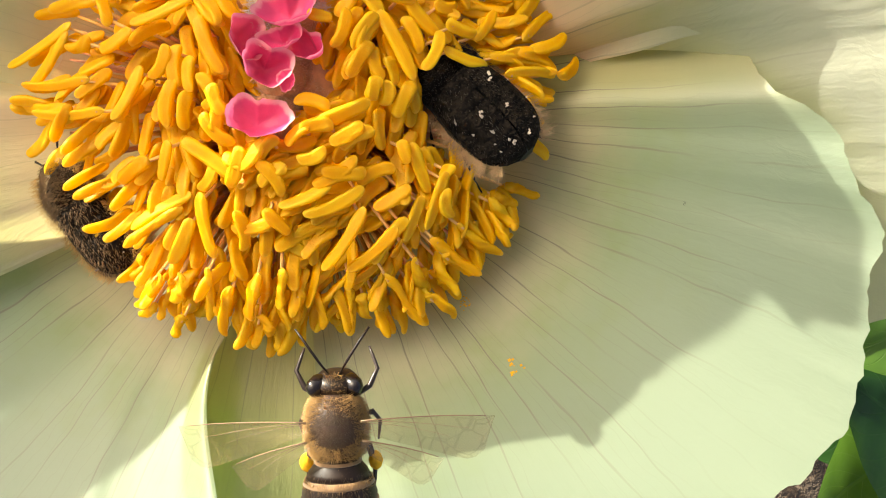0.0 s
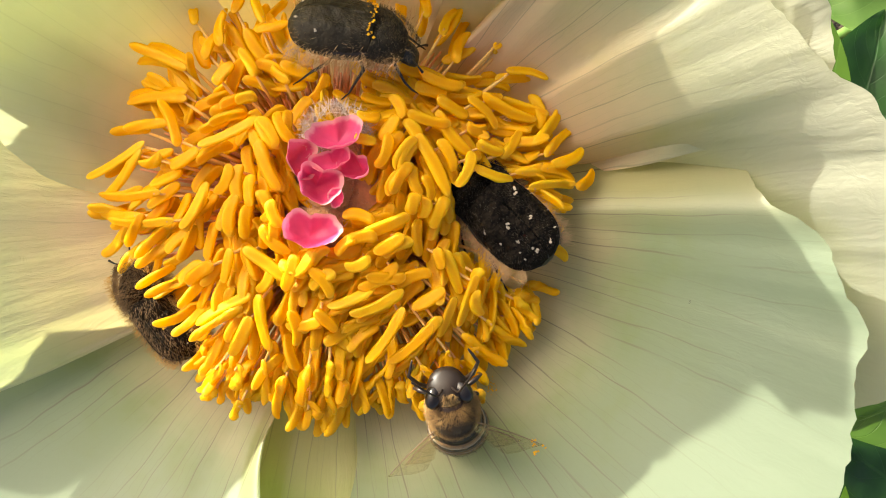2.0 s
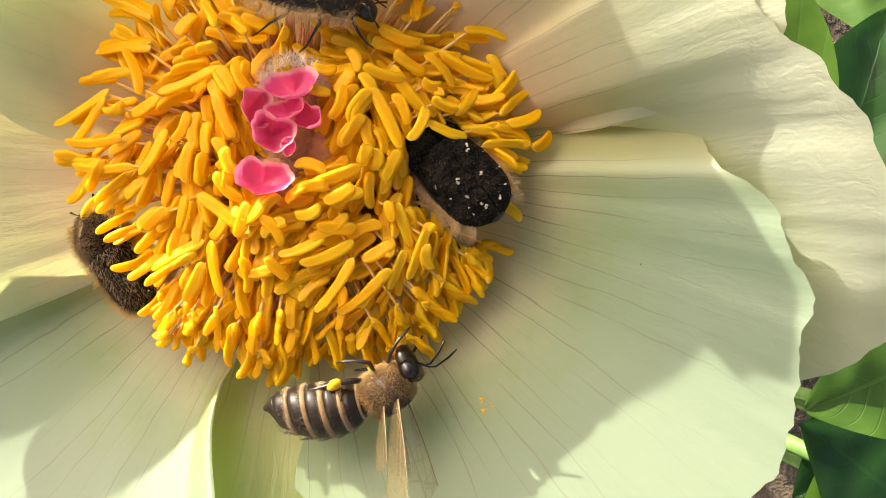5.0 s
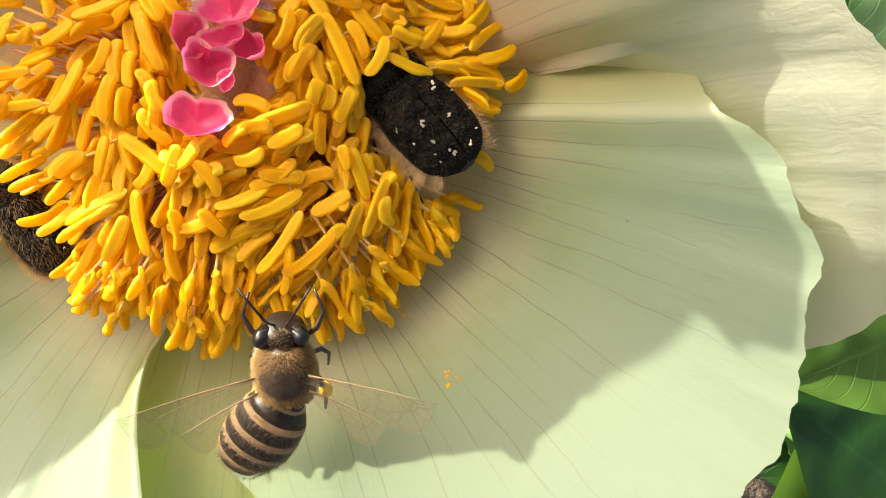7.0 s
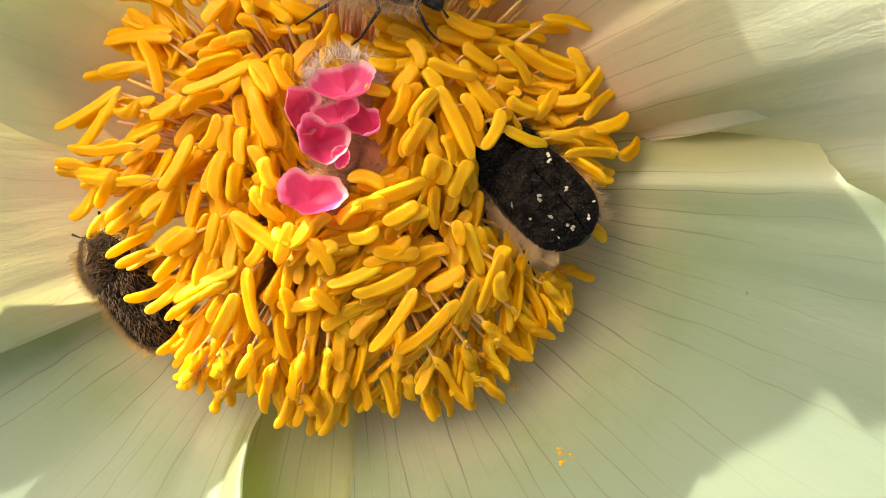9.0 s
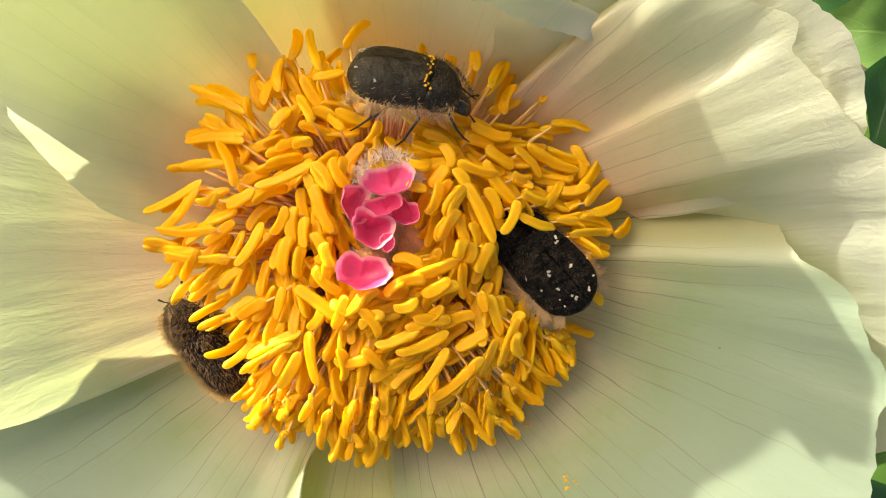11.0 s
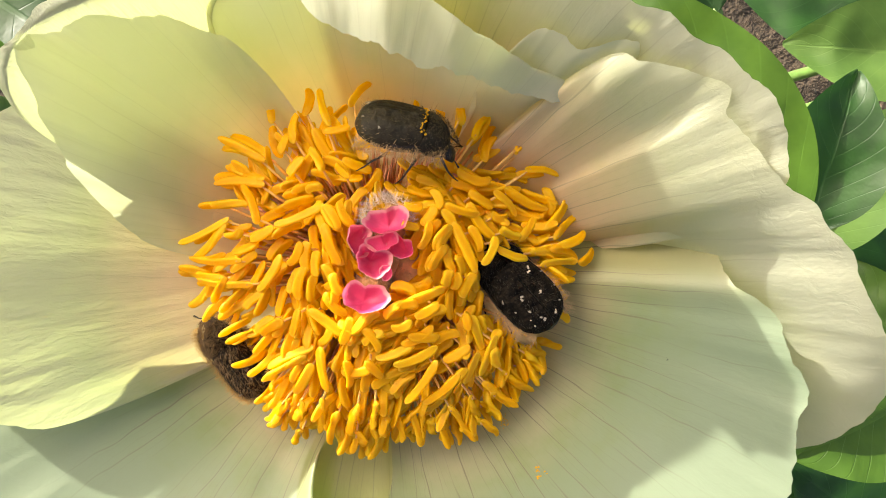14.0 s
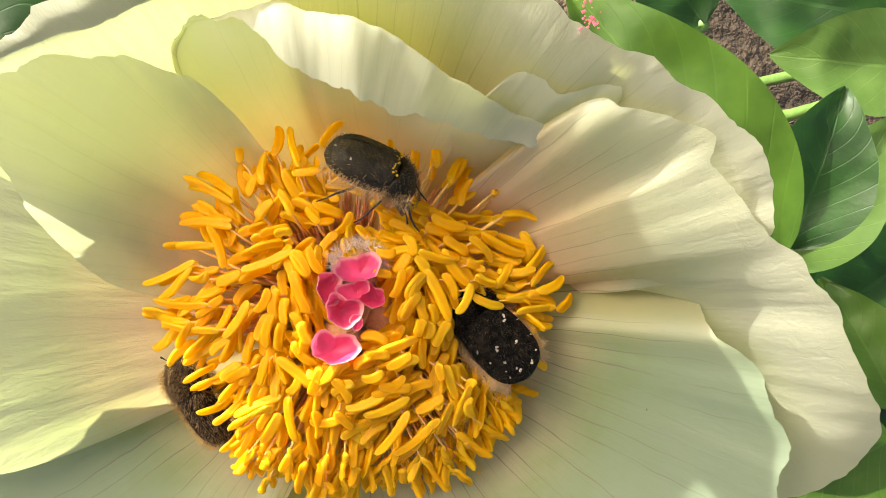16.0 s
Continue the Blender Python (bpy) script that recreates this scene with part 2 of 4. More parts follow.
EYE = plain("bee_eye", (0.008, 0.005, 0.004), 0.22, 0.2)
LEG = plain("bee_leg", (0.022, 0.012, 0.008), 0.35, 0.4)
VEIN = plain("wing_vein", (0.22, 0.13, 0.06), 0.5, 0.3)
POLLEN = plain("pollen", (0.85, 0.42, 0.01), 0.85, 0.25, 3000, 0.0001)
WING = wing_material()
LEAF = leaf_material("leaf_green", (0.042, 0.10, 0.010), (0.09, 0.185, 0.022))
LEAF_SUNLIT = leaf_material("leaf_pale_green", (0.065, 0.135, 0.024), (0.12, 0.215, 0.045))
LEAF_SHADED = leaf_material("leaf_dark_green", (0.008, 0.035, 0.005), (0.022, 0.08, 0.010))
STEM = plain("green_stem", (0.12, 0.22, 0.05), 0.5, 0.3, 300)
SOIL = soil_material()
MARK = plain("red_mark", (0.72, 0.12, 0.18), 0.6, 0.2)


# ---- mesh helpers ----
def mesh(name, verts, faces, mat, uvs=None, smooth=True):
    me = bpy.data.meshes.new(name)
    me.from_pydata([tuple(v) for v in verts], [], faces)
    if uvs is not None:
        layer = me.uv_layers.new(name="petal")
        for loop in me.loops:
            layer.data[loop.index].uv = uvs[loop.vertex_index]
    me.polygons.foreach_set("use_smooth", [smooth] * len(me.polygons))
    me.materials.append(mat)
    me.update()
    return me


def part(name, me, parent, m=None, label=""):
    ob = new(name, me)
    ob.parent = parent
    if m is not None:
        ob.matrix_basis = m
    return tagged(ob, label) if label else ob


def grid_faces(nu, nv, closed=False):
    out = []
    for i in range(nu - (0 if closed else 1)):
        for j in range(nv - 1):
            a, b = i * nv + j, ((i + 1) % nu) * nv + j
            out.append((a, b, b + 1, a + 1))
    return out


def tube(pts, radii, n=6, squash=1.0):
    """Verts and faces of a closed tube along a polyline."""
    pts = [Vector(p) for p in pts]
    verts, faces = [], []
    side = Vector((0.3, 0.2, 1.0))
    for i, p in enumerate(pts):
        d = (pts[min(i + 1, len(pts) - 1)] - pts[max(i - 1, 0)]).normalized()
        a = d.cross(side)
        if a.length < 0.1:
            a = d.cross(Vector((1, 0, 0)))
        a.normalize()
        b = d.cross(a)
        for k in range(n):
            w = 2 * math.pi * k / n
            verts.append(p + (a * math.cos(w) + b * math.sin(w) * squash) * radii[i])
    for i in range(len(pts) - 1):
        for k in range(n):
            faces.append((i * n + k, i * n + (k + 1) % n, (i + 1) * n + (k + 1) % n, (i + 1) * n + k))
    faces.append(tuple(range(n))[::-1])
    faces.append(tuple(range((len(pts) - 1) * n, len(pts) * n)))
    return verts, faces


def lathe_y(prof, n=20, flat=1.0, belly=1.0, lift=None):
    """A body round the y axis: rows of (y, half width, height, z centre). flat squares the section."""
    verts, faces = [], []
    for y, w, h, zc in prof:
        for k in range(n):
            a = 2 * math.pi * k / n
            c, s = math.cos(a), math.sin(a)
            c, s = math.copysign(abs(c) ** flat, c), math.copysign(abs(s) ** flat, s)
            verts.append((w * c, y, zc + h * s * (belly if s < 0 else 1.0)))
    m = len(prof)
    for i in range(m - 1):
        for k in range(n):
            faces.append((i * n + k, (i + 1) * n + k, (i + 1) * n + (k + 1) % n, i * n + (k + 1) % n))
    faces.append(tuple(range(n)))
    faces.append(tuple(range((m - 1) * n, m * n))[::-1])
    return verts, faces


def scaled(vf, s=MM):
    return [Vector(v) * s for v in vf[0]], vf[1]


def hairs(rng, spots, length, rad, droop=0.0, spread=0.5):
    """Many thin tapered hairs, three-sided, joined: spots are (point, direction) in millimetres."""
    verts, faces = [], []
    for p, d in spots:
        p, d = Vector(p), Vector(d).normalized()
        d = (d + spread * Vector((rng.uniform(-1, 1), rng.uniform(-1, 1), rng.uniform(-1, 1)))).normalized()
        a = d.orthogonal().normalized()
        b = d.cross(a)
        l = length * rng.uniform(0.6, 1.25)
        mid, tip = p + d * l * 0.55, p + d * l + Vector((0, 0, -droop * l))
        o = len(verts)
        for k in range(3):
            w = 2.094 * k
            verts.append(p + (a * math.cos(w) + b * math.sin(w)) * rad)
        for k in range(3):
            w = 2.094 * k
            verts.append(mid + (a * math.cos(w) + b * math.sin(w)) * rad * 0.8)
        verts.append(tip)
        for k in range(3):
            k2 = (k + 1) % 3
            faces += [(o + k, o + k2, o + 3 + k2, o + 3 + k), (o + 3 + k, o + 3 + k2, o + 6)]
    return [v * MM for v in verts], faces


def smooth_rows(rows, x):
    """Interpolates rows (x, a, b, ...) by monotone cosine-free cubic (Catmull-Rom)."""
    xs = [r[0] for r in rows]
    if x <= xs[0]:
        return rows[0][1:]
    if x >= xs[-1]:
        return rows[-1][1:]
    i = max(k for k in range(len(xs) - 1) if xs[k] <= x)
    t = (x - xs[i]) / (xs[i + 1] - xs[i])
    p = [rows[max(0, min(len(rows) - 1, k))] for k in (i - 1, i, i + 1, i + 2)]
    out = []
    for c in range(1, len(rows[0])):
        a, b, d, e = (q[c] for q in p)
        out.append(0.5 * (2 * b + (d - a) * t + (2 * a - 5 * b + 4 * d - e) * t * t + (3 * b - a - 3 * d + e) * t ** 3))
    return out


# ---- ground ----
GROUND_Z = -0.24


def ground():
    n, verts, faces = 90, [], []
    for i in range(n):
        for j in range(n):
            u, v = (i / (n - 1) * 2 - 1), (j / (n - 1) * 2 - 1)
            x, y = 60 * math.copysign(abs(u) ** 4, u) + 0.1, 60 * math.copysign(abs(v) ** 4, v) + 0.1
            z = GROUND_Z + 0.012 * noise.noise((x * 9, y * 9, 0)) if abs(x) < 3 and abs(y) < 3 else GROUND_Z
            verts.append((x, y, z))
    ob = new("ground", mesh("ground", verts, grid_faces(n, n), SOIL))
    tagged(ob, "bare brown garden soil with crumbs and litter", "ground", kind="structure")


ground()

# ---- flower ----
CX, CY = -5.5, -2.0                    # flower centre in the plan, millimetres
flower = new("peony_flower")
flower.location = (CX * MM, CY * MM, 0)
tagged(flower, "open cream-white peony with a dense yellow boss of stamens", "flower")


def petal(rows, mat, r0=5.0, z0=2.0, power=1.5, ruffle=0.7, waves=7.0, seed=0.0, label="", edge=0.02, shelf=None, pleat=0.0, roll=False, bow=(0, 0), lip=0.0):
    """A petal as a fan from the flower's centre. rows: (degrees, reach, rim height), with roll also (rim's reach,
    rim's height) past a fold at the first reach; shelf: where it rises and where it
    lies flat (True: each row says it); pleat: radial creases;
    bow: degrees by which the two side edges bulge; lip: height to which the last side edge curls up."""
    nu, nv = 130, 46
    verts, uvs = [], []
    a0, a1 = rows[0][0], rows[-1][0]
    for i in range(nu):
        f = i / (nu - 1)
        deg = a0 + (a1 - a0) * f
        row = smooth_rows(rows, deg)
        jag = 1 + edge * noise.noise((deg * 0.23, seed, 3.1)) + edge * 0.5 * noise.noise((deg * 0.9, seed, 7.7))
        zr = row[1]
        top = 0.74 if roll else 1.0
        for j in range(nv):
            s = j / (nv - 1)
            q = min(1.0, s / top)
            a = radians(deg + (bow[0] * (1 - f) ** 2 + bow[1] * f ** 2) * math.sin(math.pi * s) + 1.2 * ((1 - f) ** 6 + f ** 6) * noise.noise((s * 5, f * 2, seed + 2)))
            frill = 1 + (jag - 1) * s ** 5
            reach = row[0] * frill
            r = r0 + (reach - r0) * q
            if shelf:
                lo, hi = (row[2], row[3]) if shelf is True else shelf
                k = min(1.0, max(0.0, (q - lo) / (hi - lo)))
                z = z0 + (zr - z0) * k * k * (3 - 2 * k)
            else:
                z = z0 + (zr - z0) * q ** power
            if roll and s > top:
                k = (s - top) / (1 - top)
                wide = abs(reach - row[2])
                r = reach + 0.12 * wide * math.sin(math.pi * min(1, k * 1.6)) - (reach - row[2] * frill) * k ** 1.5
                z = zr + (row[3] - zr) * k + 0.16 * wide * math.sin(math.pi * k)
            wv = noise.noise((math.cos(a) * waves, math.sin(a) * waves, s * 2.2 + seed * 5))
            w2 = noise.noise((math.cos(a) * waves * 3, math.sin(a) * waves * 3, s * 4.0 + seed * 9))
            z += ruffle * (wv * s ** 1.5 * 2.0 + w2 * s ** 4 * 0.5)
            if pleat:
                w3 = noise.noise((a * 13 + 1.2 * wv, s * 5.5, seed)) + 0.5 * noise.noise((a * 34 + wv, s * 9.0, seed + 4))
                z += pleat * w3 * max(0.0, s - 0.3) ** 0.8
            if lip and f > 0.92 and s > 0.35:
                k = (f - 0.92) / 0.08 * min(1.0, (s - 0.35) * 4)
                z += lip * math.sin(min(1.0, k) * 2.0)
                a -= radians(1.2) * k * k
            verts.append((r * math.cos(a) * MM, r * math.sin(a) * MM, z * MM))
            uvs.append((a * 1.6 + seed, (q * reach + max(0.0, s - top) * 14) / 34.0))
    me = mesh("petal", verts, grid_faces(nu, nv), mat, uvs)
    return part("petal", me, flower, None, label)


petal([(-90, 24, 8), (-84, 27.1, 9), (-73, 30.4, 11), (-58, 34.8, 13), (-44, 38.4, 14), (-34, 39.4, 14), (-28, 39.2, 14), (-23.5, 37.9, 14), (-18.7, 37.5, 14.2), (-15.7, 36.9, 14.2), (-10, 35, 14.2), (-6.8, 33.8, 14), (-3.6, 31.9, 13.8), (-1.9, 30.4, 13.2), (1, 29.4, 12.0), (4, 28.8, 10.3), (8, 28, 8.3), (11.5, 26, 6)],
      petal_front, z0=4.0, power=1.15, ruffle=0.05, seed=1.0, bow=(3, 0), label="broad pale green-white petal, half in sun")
petal([(-24, 40, 7.5, 0.5, 1.0), (-20.8, 42.3, 9, 0.5, 1.0), (-17.4, 43.5, 11, 0.5, 1.0), (-13.2, 43.7, 14, 0.5, 1.0), (-9.4, 43.1, 15.7, 0.5, 1.0), (-6.9, 41.8, 16.5, 0.5, 1.0), (-1.5, 39.5, 17, 0.45, 1.0), (3, 38.4, 17, 0.4, 1.0), (6.3, 36.9, 17, 0.3, 1.0),
       (9.6, 35.8, 17, 0.12, 1.0), (11.8, 34.2, 17, 0.0, 1.0), (15.9, 32.9, 17, -0.05, 1.0), (19.8, 32.3, 17, -0.1, 1.0), (23.5, 31.4, 17, -0.1, 1.0), (25, 31.2, 17, -0.1, 1.0), (26.4, 32, 17, -0.1, 1.0), (28.5, 32.1, 17, -0.1, 1.0), (31.5, 30.8, 17, -0.1, 1.0), (35.9, 28.9, 17.4, -0.1, 1.0), (39, 27.5, 17.5, -0.1, 1.0), (42.7, 26.4, 17, -0.1, 1.0), (46, 22, 15, -0.1, 1.0), (50, 14, 10, -0.1, 1.0)],
      petal_wall, z0=3.0, shelf=True, ruffle=0.16, waves=7.0, seed=2.0, pleat=0.04, edge=0.012, label="crinkled white petal crossed by a band of sun")
petal([(6, 28, 11, 0.2, 1.0), (11.8, 33.8, 15.8, 0.2, 1.0), (18.2, 35.3, 16.0, 0.2, 1.0), (23.3, 35.4, 16.4, 0.2, 1.0), (30, 34, 16.6, 0.2, 1.0), (35.6, 32.6, 16.9, 0.2, 1.0), (41.8, 31.5, 17.4, 0.2, 1.0), (47, 30.1, 17.8, 0.25, 0.95), (51.2, 29.5, 18.2, 0.26, 0.95), (58, 29.6, 18.6, 0.26, 0.95), (68, 29.8, 18.9, 0.26, 0.95), (78, 30, 19.2, 0.26, 0.9), (90, 31, 20, 0.26, 0.84), (102, 30, 20, 0.26, 0.84)],
      petal_wall, z0=1.5, shelf=True, ruffle=0.15, waves=5.0, seed=3.0, pleat=0.12, edge=0.012, label="upright cream petal with a ruffled rim")
petal([(37, 22, 13, 0.3, 1.0), (40, 28, 16.4, 0.3, 1.0), (44, 27.4, 16.9, 0.3, 1.0), (47.5, 24.8, 17.0, 0.3, 1.0), (51, 24.6, 17.2, 0.3, 1.0), (55, 24.4, 17.4, 0.3, 1.0), (58, 22.6, 17, 0.3, 1.0), (61, 19, 15.5, 0.3, 1.0)],
      petal_back, z0=2.5, shelf=True, ruffle=0.15, waves=6.0, seed=3.6, pleat=0.12, label="small cream petal lobe folded over its neighbour")
petal([(41.5, 21, 14.0, 20.8, 14.5), (44, 22.4, 14.7, 20.4, 15.2), (53, 21.2, 16.1, 18.6, 16.8), (62, 20.8, 18.6, 17.7, 19.3), (70, 20.8, 20.2, 17.1, 20.9), (76, 21.6, 20.9, 16.7, 21.6), (82, 22.4, 21.2, 17.2, 22.2), (88, 23.0, 21.6, 17.8, 22.6), (96, 23.6, 21.2, 18.8, 22.6), (101, 24.8, 20.7, 20.3, 22.2), (106, 24.8, 20.7, 23.4, 21.6), (112, 25.2, 20.0, 25.1, 20.5), (118, 25.8, 18, 25.9, 18.3), (123, 25, 15.5, 25, 15.8), (127, 20, 9, 20, 9.3)],
      petal_back, z0=3.0, shelf=(0.34, 1.0), ruffle=0.3, waves=6.0, seed=4.0, roll=True, pleat=0.16, edge=0.028, label="warm inner petal whose rim folds inwards")
petal([(114, 10, 7.5), (117.5, 18.0, 14.4), (121, 22.1, 17.6), (126, 24.8, 19.2), (134, 28.5, 20), (141, 30.9, 20.4), (145.5, 32.6, 20.4), (148.5, 32.0, 20), (151.5, 30.4, 18.5), (157, 28.0, 16), (161, 26.5, 14.2), (167, 23.3, 11.4), (173, 20.0, 8.8), (178, 12, 5)],
      petal_back, z0=3.0, power=1.6, ruffle=0.2, waves=3.0, seed=5.0, label="shaded creamy petal leaning inwards")
petal([(66, 24, 12, 26, 13), (71, 30, 18.8, 33, 19.4), (79, 30, 19.6, 33, 20.2), (88, 29, 20, 32, 20.6), (94, 28, 20.6, 31, 21.2), (104, 27, 21.6, 30.5, 22.2), (117, 27.6, 21.8, 31, 22.4), (128, 28.4, 21.4, 31.6, 22), (134, 29.6, 21.0, 32, 21.6), (138, 30.8, 20.8, 32.6, 21.2), (145, 32.3, 20.3, 33, 20.6), (150, 32, 19.4, 33.6, 19.8), (156, 29, 15, 31, 15.8), (160, 22, 8, 23, 8.4)],
      petal_side, z0=1.5, power=2.4, ruffle=0.22, waves=4.0, seed=6.0, pleat=0.05, roll=True, label="white petal with a sunlit ruffled rim")
petal([(140, 26, 9), (148, 30, 11), (157, 34.5, 13.6), (166, 38, 14.6), (178, 41, 14.4), (186, 42, 14.8), (192, 41, 13.6), (197, 38.5, 11.8), (201, 36, 10.2), (205, 33, 7.6), (207, 27, 5.6), (209, 18, 4)],
      petal_side, z0=3.0, power=1.05, ruffle=0.25, waves=4.0, seed=7.0, pleat=0.3, label="broad crinkled cream petal, partly in sun")
petal([(170, 37, 11), (180, 39.5, 10), (188, 41, 9), (195, 41.5, 4), (203, 39, 2), (212, 34, 0.5)],
      petal_side, z0=1.0, power=1.5, ruffle=0.3, seed=7.5, label="unseen cream petal added close behind a broader one")
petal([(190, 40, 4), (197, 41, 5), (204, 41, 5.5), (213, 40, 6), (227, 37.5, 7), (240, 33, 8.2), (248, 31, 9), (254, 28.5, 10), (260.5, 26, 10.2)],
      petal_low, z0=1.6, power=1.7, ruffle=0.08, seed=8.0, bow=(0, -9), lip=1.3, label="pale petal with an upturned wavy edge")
petal([(240, 24, 2.5), (249, 26.2, 4.2), (257, 28.4, 6.2), (265, 30.7, 7), (275, 29.8, 6.6), (286, 28, 6)],
      petal_green, z0=1.0, power=1.2, ruffle=0.3, seed=9.0, label="greenish petal showing between two others")


def speck(x, y, z, r, mat, label, seed):
    """A crumb lying on a petal, millimetres in the plan of the place."""
    rng = random.Random(seed)
    verts, faces = [], []
    for _ in range(26):
        cx, cy = rng.gauss(0, r * 0.8), rng.gauss(0, r * 1.2)
        o, q = len(verts), r * rng.uniform(0.12, 0.42)
        for dx, dy, dz in ((1, 0, 0), (0.2, 0.9, 0), (-0.9, 0.3, 0), (-0.3, -0.8, 0), (0.1, 0.1, 0.7)):
            verts.append(((cx + dx * q) * MM, (cy + dy * q) * MM, dz * q * 0.6 * MM))
        faces += [(o, o + 1, o + 4), (o + 1, o + 2, o + 4), (o + 2, o + 3, o + 4), (o + 3, o, o + 4)]
    part("pollen_crumb", mesh("pollen_crumb", verts, faces, mat), flower, pose((x - CX) * MM, (y - CY) * MM, z * MM), label)


speck(8.7, -20.2, 9.0, 0.36, POLLEN, "yellow pollen crumbs", 2)
speck(5.5, -15.5, 7.6, 0.2, POLLEN, "yellow pollen crumbs", 3)
speck(12.8, 21.6, 18.9, 0.5, MARK, "small crimson blotch on a pale petal's rim", 5)
speck(19.5, -9.5, 10.4, 0.06, BLACK, "tiny dark speck", 4)


def base_parts():
    rec = lathe_y([(-6, 2.0, 2.0, 0), (-4, 5.5, 5.5, 0), (-1, 7.0, 7.0, 0), (2.0, 7.0, 7.0, 0), (4.5, 5.0, 5.0, 0)], 24)
    verts = [(x * MM, z * MM, y * MM) for x, y, z in rec[0]]
    part("receptacle", mesh("receptacle", verts, rec[1], FELT), flower)
    st = scaled(tube([(0, 0, -4), (1, -2, -60), (4, -4, -140), (8, -3, -250)], [2.6, 2.4, 2.6, 3.2], 10))
    part("stem", mesh("stem", *st, STEM), flower, None, "smooth green stem")


base_parts()


def anther_mesh(length, width, bend, twist, curl=0.0):
    """A bent double-lobed sack along +y with a groove on top; curl crumples it and hooks its tip, as in an emptied one."""
    n, rings, verts, faces, uvs = 12, 12, [], [], []
    for i in range(rings):
        f = 0.5 - 0.5 * math.cos(math.pi * i / (rings - 1))
        y = length * (f - 0.02)
        w = width * 0.5 * max(0.05, (1 - abs(2 * f - 1) ** 7)) ** 0.5 * (0.97 + 0.05 * math.sin(f * 8 + twist * 3)) * (1.04 - 0.14 * f)
        w *= 1 + 0.55 * curl * noise.noise((f * 3.4, twist * 2.1, 0.7))
        cx, cz = bend * (math.sin(f * 2.4) - 0.55 * f) * length * 0.27, -abs(bend) * f * f * length * 0.12
        cx += curl * 0.22 * width * noise.noise((f * 4.2, twist * 3.3, 5.1))
        cz += curl * (0.5 * width * noise.noise((f * 3.1, twist * 2.7, 9.4)) + 0.35 * width * max(0.0, f - 0.7) * math.sin(twist * 5))
        for k in range(n):
            a = 2 * math.pi * k / n
            # two lobes: a groove above and a shallow one below
            g = 1 - 0.58 * math.exp(-((a - math.pi / 2) / 0.34) ** 2) - 0.30 * math.exp(-((a - 1.5 * math.pi) / 0.42) ** 2)
            ca, sa = math.cos(a + twist * (0.4 + curl) * (f - 0.5)), math.sin(a + twist * (0.4 + curl) * (f - 0.5))
            verts.append((cx + w * ca * 1.12, y, cz + w * sa * g * 0.66))
            uvs.append((k / n, f))
    for i in range(rings - 1):
        for k in range(n):
            faces.append((i * n + k, (i + 1) * n + k, (i + 1) * n + (k + 1) % n, i * n + (k + 1) % n))
    faces += [tuple(range(n)), tuple(range((rings - 1) * n, rings * n))[::-1]]
    return mesh("anther", [Vector(v) * MM for v in verts], faces, ANTHER, uvs)


def boss_point(g, a):
    """A point of the boss in the plan: from the ring round the carpels (g = 0) to the outer ring (g = 1)."""
    cx, cy = 0.8 * (1 - g), 1.4 * (1 - g) - 0.3 * g
    rx, ry = 4.3 + (15.2 - 4.3) * g, 4.5 + (13.8 - 4.5) * g
    return cx + rx * math.cos(a), cy + ry * math.sin(a)


# anthers of the upper layer by sector: x, y of the foot from the flower's centre, heading in degrees, length
RIGHT_FAN = [(4.7, 7.2, -70, 1.7), (5.0, 5.7, -129, 1.8), (5.6, 5.5, -58, 1.6), (5.3, 4.6, -124, 2.7), (6.3, 4.0, -125, 2.3), (5.9, 2.5, -131, 2.6), (6.4, 4.4, -66, 4.3), (5.9, 2.3, -76, 1.9), (6.7, 1.7, -72, 1.7), (7.7, 6.0, -52, 3.5), (10.0, 3.2, -119, 2.5), (7.8, 4.1, -68, 2.2), (5.8, 5.9, -21, 2.8), (7.8, 7.0, -22, 2.4), (9.9, 7.0, -40, 2.9), (10.9, 7.3, -32, 4.0), (9.7, 5.1, -13, 1.4), (10.4, 3.9, -36, 1.9), (6.7, 0.3, -106, 1.1), (8.2, 0.2, -119, 2.2), (2.4, 5.9, 9, 1.5), (2.2, 4.3, -8, 1.4)]
RIGHT_RIM = [(12.0, 2.9, 44, 2.7), (10.2, 2.2, -6, 2.8), (13.0, 1.9, -7, 4.4), (13.9, 0.8, -13, 3.7), (15.1, -0.6, -41, 2.3), (14.4, 3.9, 39, 3.8), (15.1, 3.0, 34, 3.6), (15.6, 2.4, 35, 3.1), (17.4, 0.8, 29, 2.1), (11.9, 8.5, 13, 4.0), (11.8, 10.3, 58, 4.0), (12.3, 10.5, 43, 3.0), (14.8, 2.2, -8, 3.1), (9.1, 9.6, 72, 2.4), (6.8, 8.7, -14, 2.8), (6.3, 7.9, -14, 2.1), (14.3, 7.4, -77, 2.4)]
